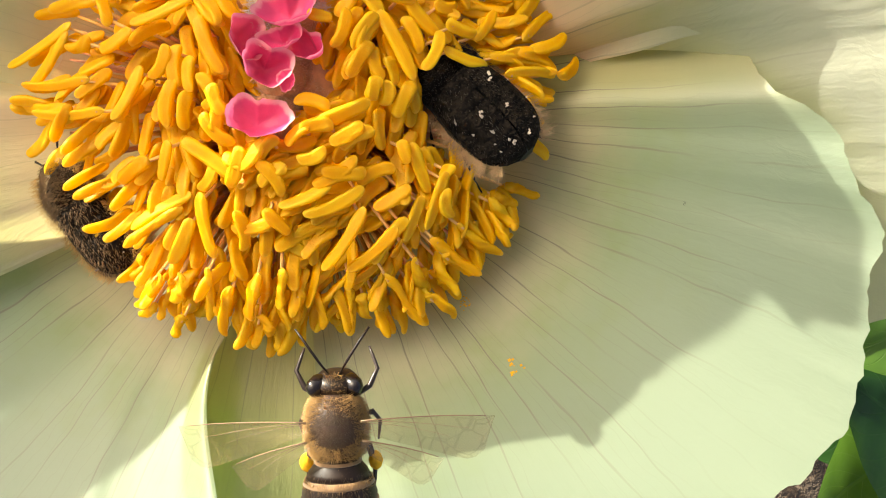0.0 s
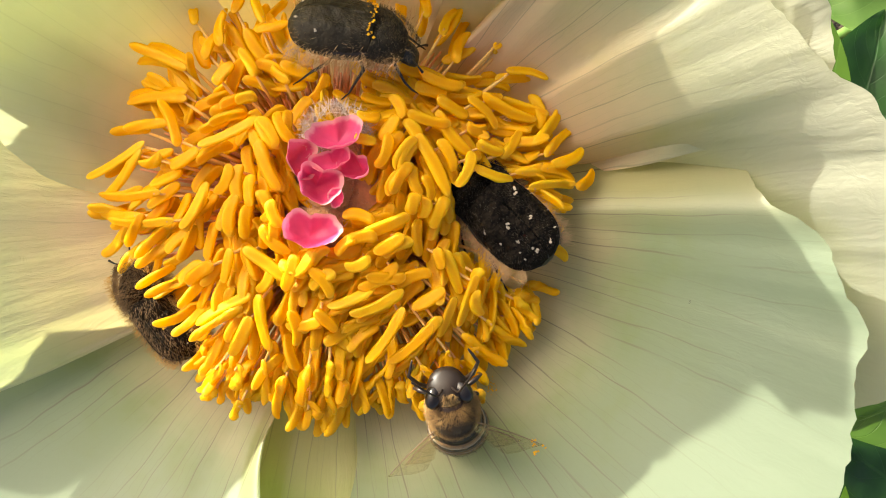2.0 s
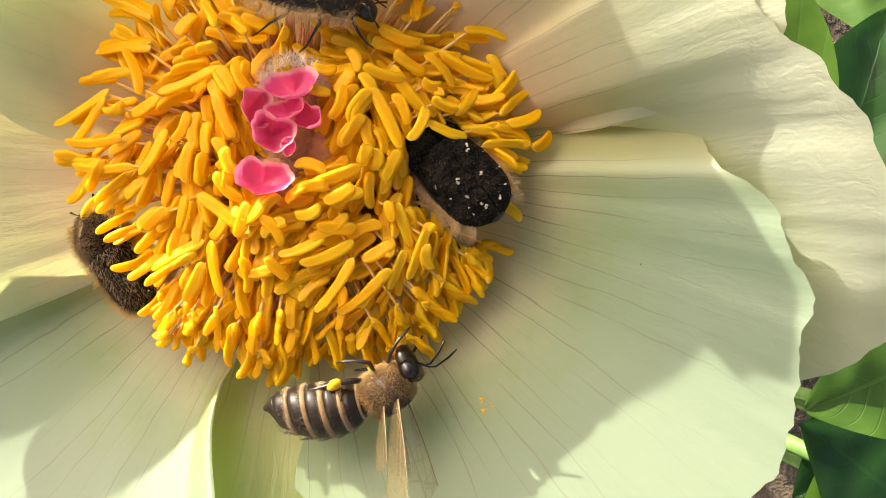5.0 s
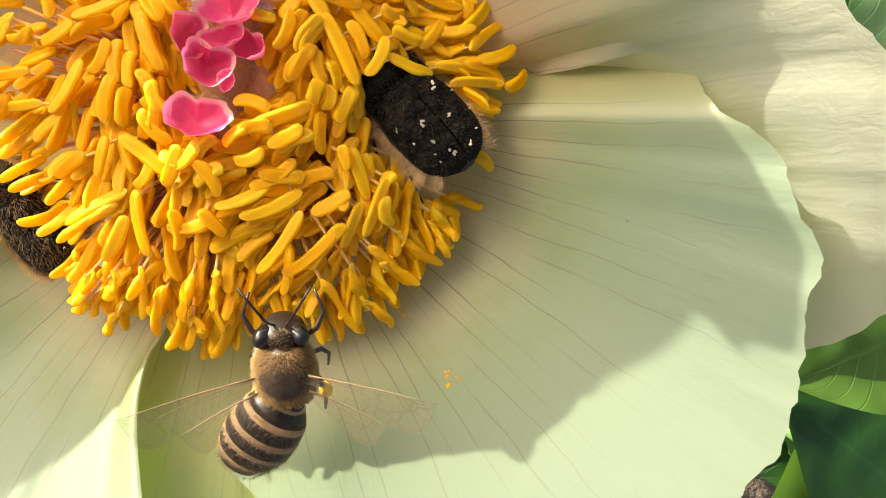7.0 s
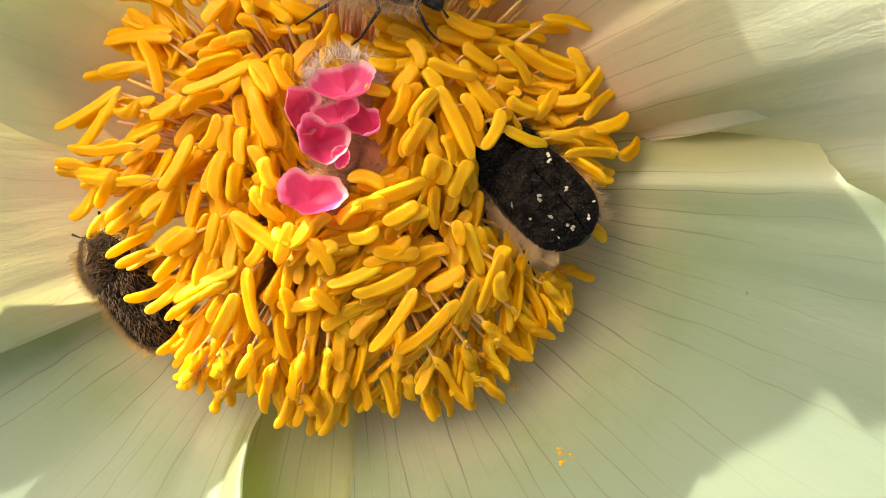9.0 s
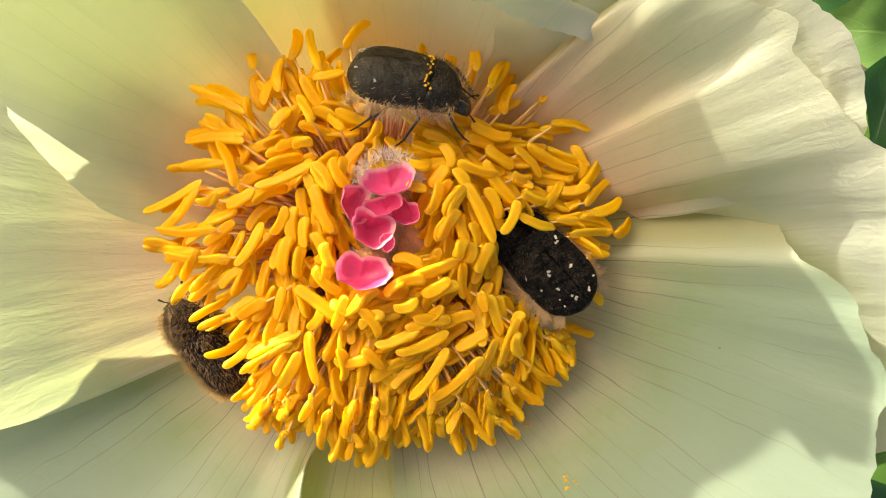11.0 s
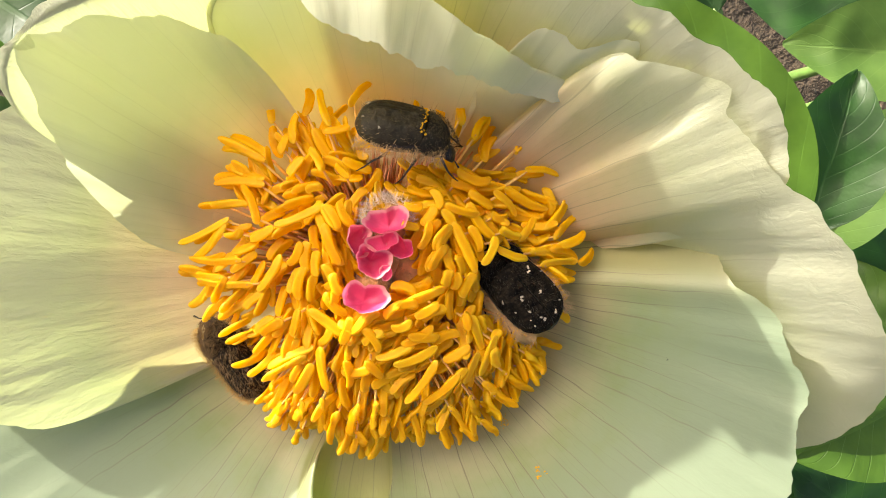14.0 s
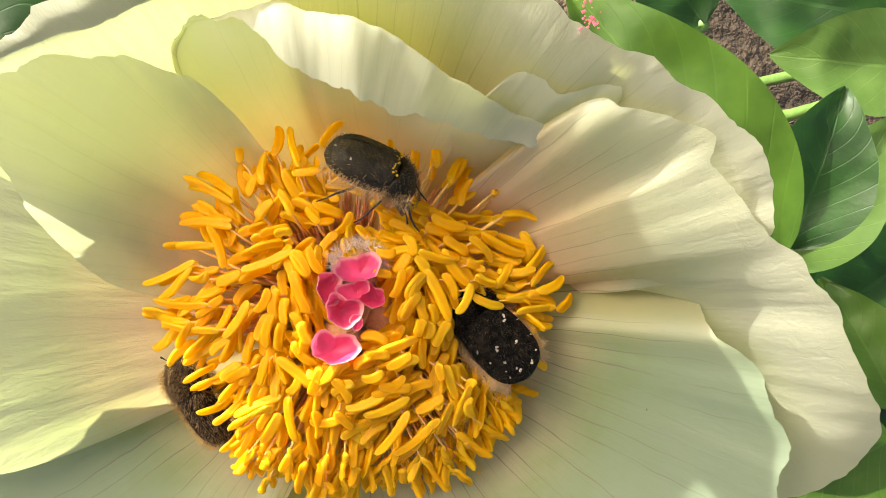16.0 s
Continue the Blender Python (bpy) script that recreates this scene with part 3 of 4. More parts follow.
LOWER_RIGHT = [(3.1, -5.7, -163, 3.2), (5.0, -6.0, -159, 3.7), (4.7, -4.2, -151, 2.9), (5.2, -5.1, 173, 2.5), (6.9, -4.8, -157, 2.3), (7.8, -6.0, -152, 2.4), (7.4, -3.2, -82, 1.4), (8.0, -3.4, -73, 3.1), (8.5, -6.6, -107, 2.8), (10.0, -5.2, -106, 3.5), (10.0, -6.2, -71, 1.8), (7.5, -7.9, -126, 3.3), (6.9, -8.4, -141, 3.8), (5.0, -7.2, -129, 4.3), (10.7, -8.3, -48, 4.0), (9.0, -9.2, -37, 4.1), (9.7, -10.2, -49, 2.6), (7.9, -10.3, -66, 2.9), (6.1, -11.3, -74, 4.4), (8.7, -12.8, -61, 2.6), (10.4, -4.7, -116, 1.0)]
LOWER_LEFT = [(-5.4, -6.0, -165, 4.4), (-6.0, -6.8, -143, 4.6), (-5.5, -7.5, -119, 3.2), (-4.7, -6.0, -92, 3.9), (-7.9, -3.8, -145, 2.8), (-6.5, -2.8, -113, 2.3), (-5.5, -2.8, -39, 3.5), (-3.1, -3.8, -24, 2.0), (-3.7, -4.2, -130, 1.9), (-2.6, -7.1, -77, 2.4), (-1.6, -10.9, -115, 3.3), (-0.1, -10.7, -107, 2.7), (-4.8, -10.5, -106, 3.9), (-6.7, -10.8, -116, 2.1), (-7.9, -10.9, -152, 3.5), (-8.6, -12.6, -130, 2.0), (-2.1, -13.7, -76, 1.4), (-3.5, -11.7, -89, 3.8), (-6.8, -13.5, -108, 1.4), (0.8, -12.1, -107, 2.0), (-0.5, -7.8, -174, 2.5), (-0.9, -7.1, -46, 2.0)]
UPPER_LEFT = [(-4.9, 5.2, -76, 3.2), (-4.1, 4.1, -65, 3.3), (-4.3, 5.9, -56, 2.5), (-2.2, 6.3, -101, 2.0), (-4.4, 5.9, -161, 4.2), (-10.1, 4.4, 105, 3.7), (-8.7, 4.0, -163, 2.4), (-11.5, 3.8, -151, 1.9), (-11.1, 6.1, -168, 3.7), (-10.6, 10.2, 162, 4.1), (-9.7, 8.2, 164, 5.2), (-9.7, 7.7, 172, 5.0), (-9.4, 10.2, 140, 4.8), (-6.5, 11.0, 154, 2.9), (-7.4, 8.5, 49, 1.8), (-4.4, 7.4, -164, 1.3), (-12.8, 4.8, -166, 5.6), (-13.1, 4.3, -149, 4.9), (-11.6, 1.3, -168, 5.3), (-13.2, -0.3, 178, 5.1), (-10.6, -0.7, -170, 5.5), (-12.9, -0.2, -111, 2.5), (-8.0, 1.7, -130, 3.5)]
INNER_LEFT = [(-5.6, 2.8, -92, 2.3), (-4.8, 2.1, -93, 2.0), (-5.9, 0.8, -102, 2.7), (-5.1, 0.1, -93, 2.2), (-4.3, 1.0, -71, 2.0), (-4.1, 2.8, -70, 1.9), (-3.3, 0.1, -136, 1.4), (-3.0, -0.7, -105, 1.8), (-6.2, 2.8, -123, 2.1)]
INNER_RING = [(-2.0, -3.4, -112, 2.4), (-1.0, -4.3, -62, 2.3), (0.6, -4.6, -150, 2.0), (3.3, -1.3, 168, 2.0), (5.6, -1.0, -163, 3.3), (3.5, -2.3, -171, 1.9), (2.0, -2.3, -141, 1.6), (5.2, -2.3, -152, 2.1), (5.8, -2.6, -152, 2.1), (3.0, -3.7, -165, 1.7), (-4.2, 5.9, -64, 2.3), (-3.0, 6.2, -64, 2.3), (-4.2, 4.3, -68, 3.4), (4.5, 4.5, -116, 2.3), (6.2, 4.2, -123, 2.4), (5.8, 2.5, -128, 2.3), (6.2, 0.5, -108, 1.4), (0.2, -2.9, -124, 1.6), (-0.7, -3.1, -143, 2.2), (-3.5, 0.3, -69, 1.8), (-4.2, -1.4, -46, 2.4)]
TOP_TUFT = [(-9.0, 13.0, 109, 3.5), (-6.1, 13.6, 97, 2.8), (-4.0, 12.6, 96, 3.8), (-2.3, 14.3, 43, 2.7), (7.2, 12.7, 115, 3.5), (8.2, 11.4, 67, 2.9), (11.9, 10.5, 64, 3.6), (-7.0, 11.2, 99, 2.9), (-4.4, 8.7, 109, 2.4), (-2.1, 8.2, 149, 1.3), (12.6, 8.9, 7, 3.1), (-9.5, 9.7, 162, 4.8), (-4.5, 12.1, 3, 2.3), (-8.1, 10.3, 66, 2.5)]


def dome(x, y):
    """Height of the boss's upper layer."""
    return 14.9 - 5.2 * (math.hypot(x - 0.4, y - 0.4) / 16.5) ** 2


def under_beetle(x, y):
    """Whether a place in the boss lies where one of the resting beetles sits."""
    for bx, by, turn, a, b in ((12.0, -1.6, 130, 4.6, 3.0), (-12.6, -7.5, 122, 5.2, 2.6), (2.8, 12.0, 0, 5.0, 2.4)):
        t = radians(turn)
        u, v = (x - bx) * math.cos(t) + (y - by) * math.sin(t), -(x - bx) * math.sin(t) + (y - by) * math.cos(t)
        if (u / a) ** 2 + (v / b) ** 2 < 1:
            return True
    return False


def stamens():
    rng = random.Random(5)
    fat = [anther_mesh(2.75, 0.75 + 0.045 * (k % 4), (-0.5, 0.35, 0.6, -0.2, 0.0, -0.6, 0.45, 0.15)[k % 8], k * 0.35) for k in range(8)]
    slim = [anther_mesh(3.2, 0.66 + 0.07 * (k % 3), (-0.5, 0.45, 0.6, -0.3, 0.2, -0.6)[k % 6], k * 0.7, 0.25) for k in range(6)]
    curly = [anther_mesh(3.1, 0.64 + 0.09 * (k % 3), (-0.5, 0.6, 0.3, -0.3, 0.1, -0.7, 0.5, 0.0)[k % 8], 0.4 + k * 0.83, 1.0) for k in range(8)]
    placed = [(x + 0.5 * n * math.cos(radians(h)), y + 0.5 * n * math.sin(radians(h)), math.cos(radians(h)), math.sin(radians(h)))
              for sector in (RIGHT_FAN, RIGHT_RIM, LOWER_RIGHT, LOWER_LEFT, UPPER_LEFT, INNER_LEFT, INNER_RING, TOP_TUFT) for x, y, h, n in sector]

    def flow(x, y):
        """Heading of the anthers round a place, from their neighbours of the upper layer."""
        u = v = 0.0
        for px, py, c, sn in placed:
            k = 1 / (0.6 + (px - x) ** 2 + (py - y) ** 2) ** 2
            u, v = u + k * c, v + k * sn
        return math.degrees(math.atan2(v, u))

    def filament(a, top):
        q = rng.uniform(4.6, 6.6)
        root = Vector((math.cos(a) * q, math.sin(a) * q, rng.uniform(3.0, 4.5)))
        mid = root.lerp(top, 0.5) + Vector((0, 0, 1.6)) - Vector((math.cos(a), math.sin(a), 0)) * 0.8
        return tube([root, root.lerp(mid, 0.6) + Vector((0, 0, 0.3)), mid.lerp(top, 0.5) + Vector((0, 0, 0.4)), top], [0.2, 0.17, 0.14, 0.08], 5)

    def stamen(x, y, z, pitch, roll, turn, kind, long=1.0):
        a = math.atan2(y, x)
        h = radians(turn + 90)
        end = Vector((x + 0.45 * math.cos(h), y + 0.45 * math.sin(h), z - 0.12))
        f = part("stamen", mesh("filament", *scaled(filament(a, end)), FILAMENT), flower)
        part("anther", kind, f, pose(x * MM, y * MM, z * MM, pitch, roll, turn) @ Matrix.Diagonal((1, long, 1, 1)))

    for sector in (RIGHT_FAN, RIGHT_RIM, LOWER_RIGHT, LOWER_LEFT, UPPER_LEFT, INNER_LEFT, INNER_RING, TOP_TUFT):
        for x, y, heading, length in sector:
            tx, ty = x + length * math.cos(radians(heading)), y + length * math.sin(radians(heading))
            r = math.hypot(tx, ty)
            lift = 1.2 if sector is TOP_TUFT else rng.uniform(0.5, 0.9) if sector is INNER_RING else rng.uniform(0.0, 0.6)
            pitch = math.degrees(math.atan2(dome(tx, ty) - dome(x, y), length))
            outer = r > 12.8 or sector is TOP_TUFT
            kind = rng.choice(curly if outer and ty < -9 else slim if outer else fat)
            stamen(x, y, dome(x, y) + lift, pitch + rng.gauss(0, 4), rng.uniform(-35, 35), heading - 90, kind, max(0.55, length / (2.55 if kind in fat else 3.0)))
    # the layer below fills the rest, ring by ring
    for g, count, kinds in ((0.10, 18, fat), (0.26, 24, fat), (0.42, 28, fat), (0.58, 32, fat), (0.74, 34, slim), (0.9, 36, slim)):
        for i in range(count):
            a = 2 * math.pi * (i + rng.uniform(-0.35, 0.35)) / count
            x, y = boss_point(g + rng.uniform(-0.06, 0.06), a)
            turn = flow(x, y) + rng.gauss(0, 11)
            if under_beetle(x + 2 * math.cos(radians(turn)), y + 2 * math.sin(radians(turn))):
                continue
            stamen(x, y, dome(x, y) - rng.uniform(0.7, 1.7), -10 * g + rng.gauss(0, 8), rng.uniform(-50, 50), turn - 90, rng.choice(curly if kinds is slim and y < -6 else kinds), rng.uniform(0.8, 1.1))
    # ragged, emptied anthers that hang along the lower rim
    for i in range(54):
        a = radians(-168 + 146 * (i + rng.uniform(-0.4, 0.4)) / 53)
        x, y = boss_point(rng.uniform(0.80, 0.99), a)
        if under_beetle(x, y):
            continue
        stamen(x, y, dome(x, y) - rng.uniform(0.5, 2.6), rng.gauss(-14, 7), rng.uniform(-60, 60), math.degrees(a) - 90 + rng.gauss(0, 13), rng.choice(curly), rng.uniform(0.55, 0.95))
    # the crowded depth, too many to count
    verts, faces = [], []
    for i in range(420):
        a = rng.uniform(0, 2 * math.pi)
        g = rng.uniform(0.05, 1.0)
        x, y = boss_point(g, a)
        vs, fs = filament(a, Vector((x, y, 12.4 - 5.5 * g + rng.uniform(-1, 0.6))))
        o = len(verts)
        verts += [v * MM for v in vs]
        faces += [tuple(k + o for k in f) for f in fs]
    tagged(part("filament_mass", mesh("filament_mass", verts, faces, FILAMENT_DEEP), flower, None, "crowded pale orange filaments"), kind="stuff")
    verts, faces, uvs = [], [], []
    lay = [(k / 12, 0.5 - 0.5 * math.cos(math.pi * i / 11)) for i in range(12) for k in range(12)]
    for i in range(900):
        a = rng.uniform(0, 2 * math.pi)
        g = rng.uniform(-0.06, 0.97)
        x, y = boss_point(g, a)
        if under_beetle(x, y) or i >= 560 and (x < -3 or y > 3):
            continue
        m = pose(x * MM, y * MM, (dome(x, y) - rng.uniform(0.8, 2.6)) * MM, rng.gauss(0, 12), rng.uniform(-50, 50), flow(x, y) - 90 + rng.gauss(0, 14))
        src = rng.choice(fat if g < 0.6 else slim)
        o = len(verts)
        verts += [m @ v.co for v in src.vertices]
        uvs += lay
        faces += [tuple(k + o for k in p.vertices) for p in src.polygons]
    tagged(part("anther_mass", mesh("anther_mass", verts, faces, ANTHER, uvs), flower, None, "deeper layer of yellow anthers"), kind="stuff")


stamens()


def stigma(rx, ry, depth, fold, seed):
    """A frilled cup that opens upwards: pink within, with a pale rim; fold pinches it along one side."""
    nu, nv, verts, uvs = 44, 9, [], []
    for i in range(nu):
        a = 2 * math.pi * i / nu
        w = 1 + 0.22 * noise.noise((math.cos(a) * 1.6, math.sin(a) * 1.6, seed)) + 0.06 * noise.noise((math.cos(a) * 4, math.sin(a) * 4, seed))
        pinch = 1 - fold * math.exp(-((a - math.pi * 0.5) / 0.55) ** 2)
        for j in range(nv):
            s = (j + 0.15) / (nv - 0.85)
            fr = 0.22 * s * s * noise.noise((math.cos(a) * 3, math.sin(a) * 3, seed + 4))
            verts.append((rx * w * pinch * s * math.cos(a) * MM, ry * w * pinch * s * math.sin(a) * MM, (depth * (s ** 2.2 - 1) + fr + 0.25 * (1 - pinch) * s) * MM))
            uvs.append((i / nu, s))
    faces = grid_faces(nu, nv, True)
    faces.append(tuple(i * nv for i in range(nu))[::-1])
    return mesh("stigma", verts, faces, STIGMA, uvs)


def carpel(x, y, rad, height, lean):
    prof = [(0, 0.9, 0), (0.25, 1.05, 0), (0.5, 1.05, 0), (0.75, 0.98, 0), (0.92, 0.75, 0), (1.0, 0.35, 0)]
    verts, n = [], 20
    for h, w, _ in prof:
        for k in range(n):
            a = 2 * math.pi * k / n
            verts.append(((x + lean[0] * h * h + rad * w * math.cos(a)) * MM, (y + lean[1] * h * h + rad * w * math.sin(a)) * MM, (4 + (height - 4) * h) * MM))
    m = len(prof)
    faces = [(i * n + k, i * n + (k + 1) % n, (i + 1) * n + (k + 1) % n, (i + 1) * n + k) for i in range(m - 1) for k in range(n)]
    faces.append(tuple(range((m - 1) * n, m * n)))
    ob = part("carpel", mesh("carpel", verts, faces, FELT), flower, None, "felted tan carpel")
    rng = random.Random(int(x * 10 + y * 100))
    spots = []
    for _ in range(2600):
        h, a = rng.random() ** 0.5, rng.uniform(0, 2 * math.pi)
        w = smooth_rows(prof, h)[0]
        d = Vector((math.cos(a), math.sin(a), 0.5 + h))
        spots.append(((x + lean[0] * h * h + rad * w * math.cos(a), y + lean[1] * h * h + rad * w * math.sin(a), 4 + (height - 4) * h), d))
    part("fuzz", mesh("fuzz", *hairs(rng, spots, 0.5, 0.013, 0.0, 0.9), FUZZ), ob, None, "short pale fuzz")
    return ob


def pistil():
    # offsets from the flower's centre
    ca = carpel(0.9, 4.6, 2.3, 13.7, (0.2, 0.3))
    cb = carpel(0.2, 1.6, 2.4, 13.7, (-0.3, 0.0))
    cc = carpel(-0.6, -1.4, 2.2, 13.5, (-0.2, -0.2))
    cd = carpel(3.4, 1.1, 2.8, 12.8, (-0.2, 0.0))
    carpel(-2.3, 1.2, 2.0, 11.8, (0.2, 0.0))
    carpel(1.8, -1.6, 2.0, 10.6, (0.0, 0.2))
    rng = random.Random(12)
    spots = []
    for _ in range(900):
        a, q = rng.uniform(-0.5, math.pi + 0.9), rng.uniform(0.7, 1.15)
        spots.append(((0.9 + 2.0 * q * math.cos(a), 4.9 + 1.7 * q * math.sin(a), 13.2 + rng.uniform(0, 1.2)), (math.cos(a) * 0.5, math.sin(a) * 0.5, 0.9)))
    part("wool", mesh("wool", *hairs(rng, spots, 0.75, 0.014, 0.1, 1.0), WOOL), ca, None, "whitish woolly tuft")
    pink = "bright pink frilled stigma with a pale rim"
    for owner, x, y, z, rx, ry, depth, fold, tilt, roll, turn, seed in (
            (ca, 1.0, 4.8, 15.0, 1.7, 1.3, 1.3, 0.45, -38, 5, 10, 1.0), (ca, -1.2, 3.1, 15.0, 1.0, 1.35, 1.4, 0.3, 5, 38, 15, 2.0),
            (cb, 0.0, 1.5, 15.6, 1.35, 1.25, 2.0, 0.55, -16, 12, -20, 3.0), (cb, 2.0, 2.6, 15.0, 1.2, 1.0, 1.3, 0.5, -10, -36, -30, 4.0), (cb, 0.6, 3.0, 15.2, 1.2, 0.8, 1.0, 0.4, -30, 0, 15, 7.0),
            (cc, -0.8, -1.5, 15.2, 1.8, 1.35, 1.4, 0.5, -30, 8, -8, 5.0), (cb, 0.9, 0.4, 15.2, 0.55, 0.6, 0.3, 0.2, 0, -20, 0, 6.0)):
        part("stigma", stigma(rx * 1.15, ry * 1.15, depth, fold, seed), owner, pose(x * MM, y * MM, (z + 0.5) * MM, tilt, roll, turn), pink)


pistil()


# ---- beetles ----
def leg_mesh(pts, r=0.11, mat=BLACK):
    rad = [r * k for k in (1.0, 1.25, 0.9, 0.7, 0.45, 0.35)[:len(pts)]]
    return mesh("leg", *scaled(tube(pts, rad, 6)), mat)


def beetle(label, shell, hair_mat, flecks, hairy, seed, fringe=0.8, back_hair=True, coat=None, nap=0.36, thick=0.011, halo=0):
    """A hairy flower chafer, head towards +y, 10 mm long; origin under the body's middle."""
    rng = random.Random(seed)
    top = new("flower_beetle")
    tagged(top, label, "beetle", "beetles on the peony")

    def half(side):
        nu, nv, verts = 14, 22, []
        for i in range(nu):
            a = (i / (nu - 1)) * 0.5 * math.pi * 1.12
            for j in range(nv):
                f = j / (nv - 1)
                y = 1.0 - 6.1 * f
                w = 2.45 * (1 - max(0, (f - 0.45) / 0.56) ** 3.0) ** 0.5 * (0.88 + 0.12 * min(1, f / 0.3))
                h = 2.0 * (1 - max(0, (f - 0.4) / 0.61) ** 3.0) ** 0.5
                ridge = 0.10 * math.cos(a * 9) * math.sin(math.pi * f)
                verts.append((side * (0.05 + w * math.sin(a) ** 0.9), y, 1.4 + h * max(-0.12, math.cos(a)) ** 1 * 1.0 + ridge if math.cos(a) > 0 else 1.4 + h * math.cos(a)))
        fs = grid_faces(nu, nv)
        if side < 0:
            fs = [f[::-1] for f in fs]
        return mesh("elytron", [Vector(v) * MM for v in verts], fs, shell)

    for side in (1, -1):
        part("elytron", half(side), top)
    under = lathe_y([(-5.2, 0.4, 0.3, 1.3), (-4.6, 1.6, 0.9, 1.3), (-3, 2.45, 1.3, 1.3), (-1, 2.6, 1.4, 1.3), (1, 2.3, 1.3, 1.35), (1.3, 2.0, 1.2, 1.4)], 18)
    part("abdomen", mesh("abdomen", *scaled(under), BLACK), top)
    pro = lathe_y([(0.9, 2.3, 0.4, 1.9), (1.0, 2.4, 1.3, 1.7), (1.9, 2.35, 1.55, 1.6), (2.9, 1.9, 1.35, 1.45), (3.5, 1.3, 1.0, 1.3), (3.7, 0.9, 0.7, 1.2)], 20)
    pn = part("pronotum", mesh("pronotum", *scaled(pro), shell), top)
    head = lathe_y([(3.4, 0.8, 0.6, 1.2), (3.8, 1.05, 0.7, 1.1), (4.4, 1.0, 0.55, 0.95), (4.9, 0.75, 0.35, 0.75), (5.0, 0.5, 0.2, 0.7)], 14)
    hd = part("head", mesh("head", *scaled(head), BLACK), top)
    tri = [(-0.55, 1.15, 3.32), (0.55, 1.15, 3.32), (0.18, -0.4, 3.5), (-0.18, -0.4, 3.5), (-0.5, 1.1, 3.1), (0.5, 1.1, 3.1), (0.15, -0.4, 3.2), (-0.15, -0.4, 3.2)]
    part("scutellum", mesh("scutellum", [Vector(v) * MM for v in tri], [(0, 3, 2, 1), (4, 5, 6, 7), (0, 1, 5, 4), (1, 2, 6, 5), (2, 3, 7, 6), (3, 0, 4, 7)], shell), top)
    for side in (1, -1):
        for y, pts in ((2.6, [(1.0, 2.6, 0.7), (1.9, 3.2, 0.4), (2.3, 3.9, -0.4), (2.4, 4.5, -0.9), (2.4, 5.0, -1.2)]),
                       (0.4, [(1.4, 0.4, 0.5), (2.5, 0.8, 0.3), (2.8, 0.3, -0.8), (2.9, -0.1, -1.8), (3.0, -0.6, -2.4)]),
                       (-1.6, [(1.4, -1.4, 0.5), (2.4, -2.0, 0.2), (2.6, -3.0, -0.6), (2.7, -3.7, -1.4), (2.7, -4.3, -2.0)])):
            part("leg", leg_mesh([(side * x, yy, z) for x, yy, z in pts]), top)
        ant = [(side * 0.6, 4.4, 1.1), (side * 1.1, 4.9, 1.2), (side * 1.5, 5.4, 1.1)]
        part("antenna", mesh("antenna", *scaled(tube(ant, [0.06, 0.06, 0.11], 5)), BLACK), hd)
    spots = [(1.5, -3.9), (-1.4, -3.8), (0.7, -4.4), (-0.6, -4.3), (1.9, -2.6), (-2.0, -2.5), (0.8, -2.4), (-0.9, -1.9), (2.2, -1.0), (-2.1, -0.9), (1.2, -0.4), (-1.1, -3.0)][:flecks]
    for x, y in spots:
        f = (1.0 - y) / 6.1
        w = 2.45 * (1 - max(0, (f - 0.45) / 0.56) ** 3.0) ** 0.5
        h = 2.0 * (1 - max(0, (f - 0.4) / 0.61) ** 3.0) ** 0.5
        z = 1.4 + h * math.sqrt(max(0.02, 1 - (abs(x) / w) ** 2)) + 0.09
        sl = math.degrees(math.asin(max(-0.95, min(0.95, x / w))))
        vs, fs, n = [], [], 7
        for _ in range(rng.randint(3, 5)):
            ox, oy, o = rng.gauss(0, 0.08), rng.gauss(0, 0.2), len(vs)
            vs.append((ox, oy, 0.05))
            for k in range(n):
                a, r = 2 * math.pi * k / n, 0.11 * rng.uniform(0.4, 1.4)
                vs.append((ox + r * math.cos(a), oy + r * math.sin(a), 0))
            fs += [(o, o + k + 1, o + (k + 1) % n + 1) for k in range(n)]
        me = mesh("fleck", [Vector(v) * MM for v in vs], fs, FLECK)
        part("fleck", me, top, pose(x * MM, y * MM, z * MM, 0 if f < 0.5 else 25 * (f - 0.5) * 2, sl * 0.8, rng.uniform(0, 180)), "small white scale patch")
    sp = []
    for _ in range(int(2200 * hairy)):
        y = rng.uniform(-4.9, 3.4)
        side = rng.choice((1, -1))
        w = 2.5 if -4 < y < 1 else (2.0 if y > 1 else 1.9)
        sp.append(((side * w * rng.uniform(0.85, 1.0), y, rng.uniform(0.2, 1.5)), (side * 1.0, -0.35, -0.15)))
    part("hair", mesh("hair", *hairs(rng, sp, fringe, 0.013, 0.1), hair_mat), top, None, "fringe of fine hairs")
    if halo:
        sp = []
        for _ in range(halo):
            y, side = rng.uniform(-5.0, 4.2), rng.choice((1, -1))
            w = 2.5 * (1 - max(0, (-y - 1.8) / 3.5) ** 3) ** 0.5 if y < 1 else 2.4 * (1 - max(0, (y - 1.9) / 3.4) ** 2)
            sp.append(((side * w * 0.96, y, rng.uniform(1.3, 2.5)), (side, -0.5 if y < 0 else 0.2, 0.5)))
        part("hair", mesh("hair", *hairs(rng, sp, 0.75, 0.013, 0.0, 0.5), hair_mat), top, None, "golden hairs along the rim")
    sp = []
    for _ in range(int(1900 * hairy)):
        y = rng.uniform(0.9, 4.6)
        a = rng.uniform(0.05, math.pi - 0.05)
        w, h = 2.35 * (1 - max(0, (y - 1.9) / 3.4) ** 2), 1.5 * (1 - max(0, (y - 1.9) / 3.6) ** 2)
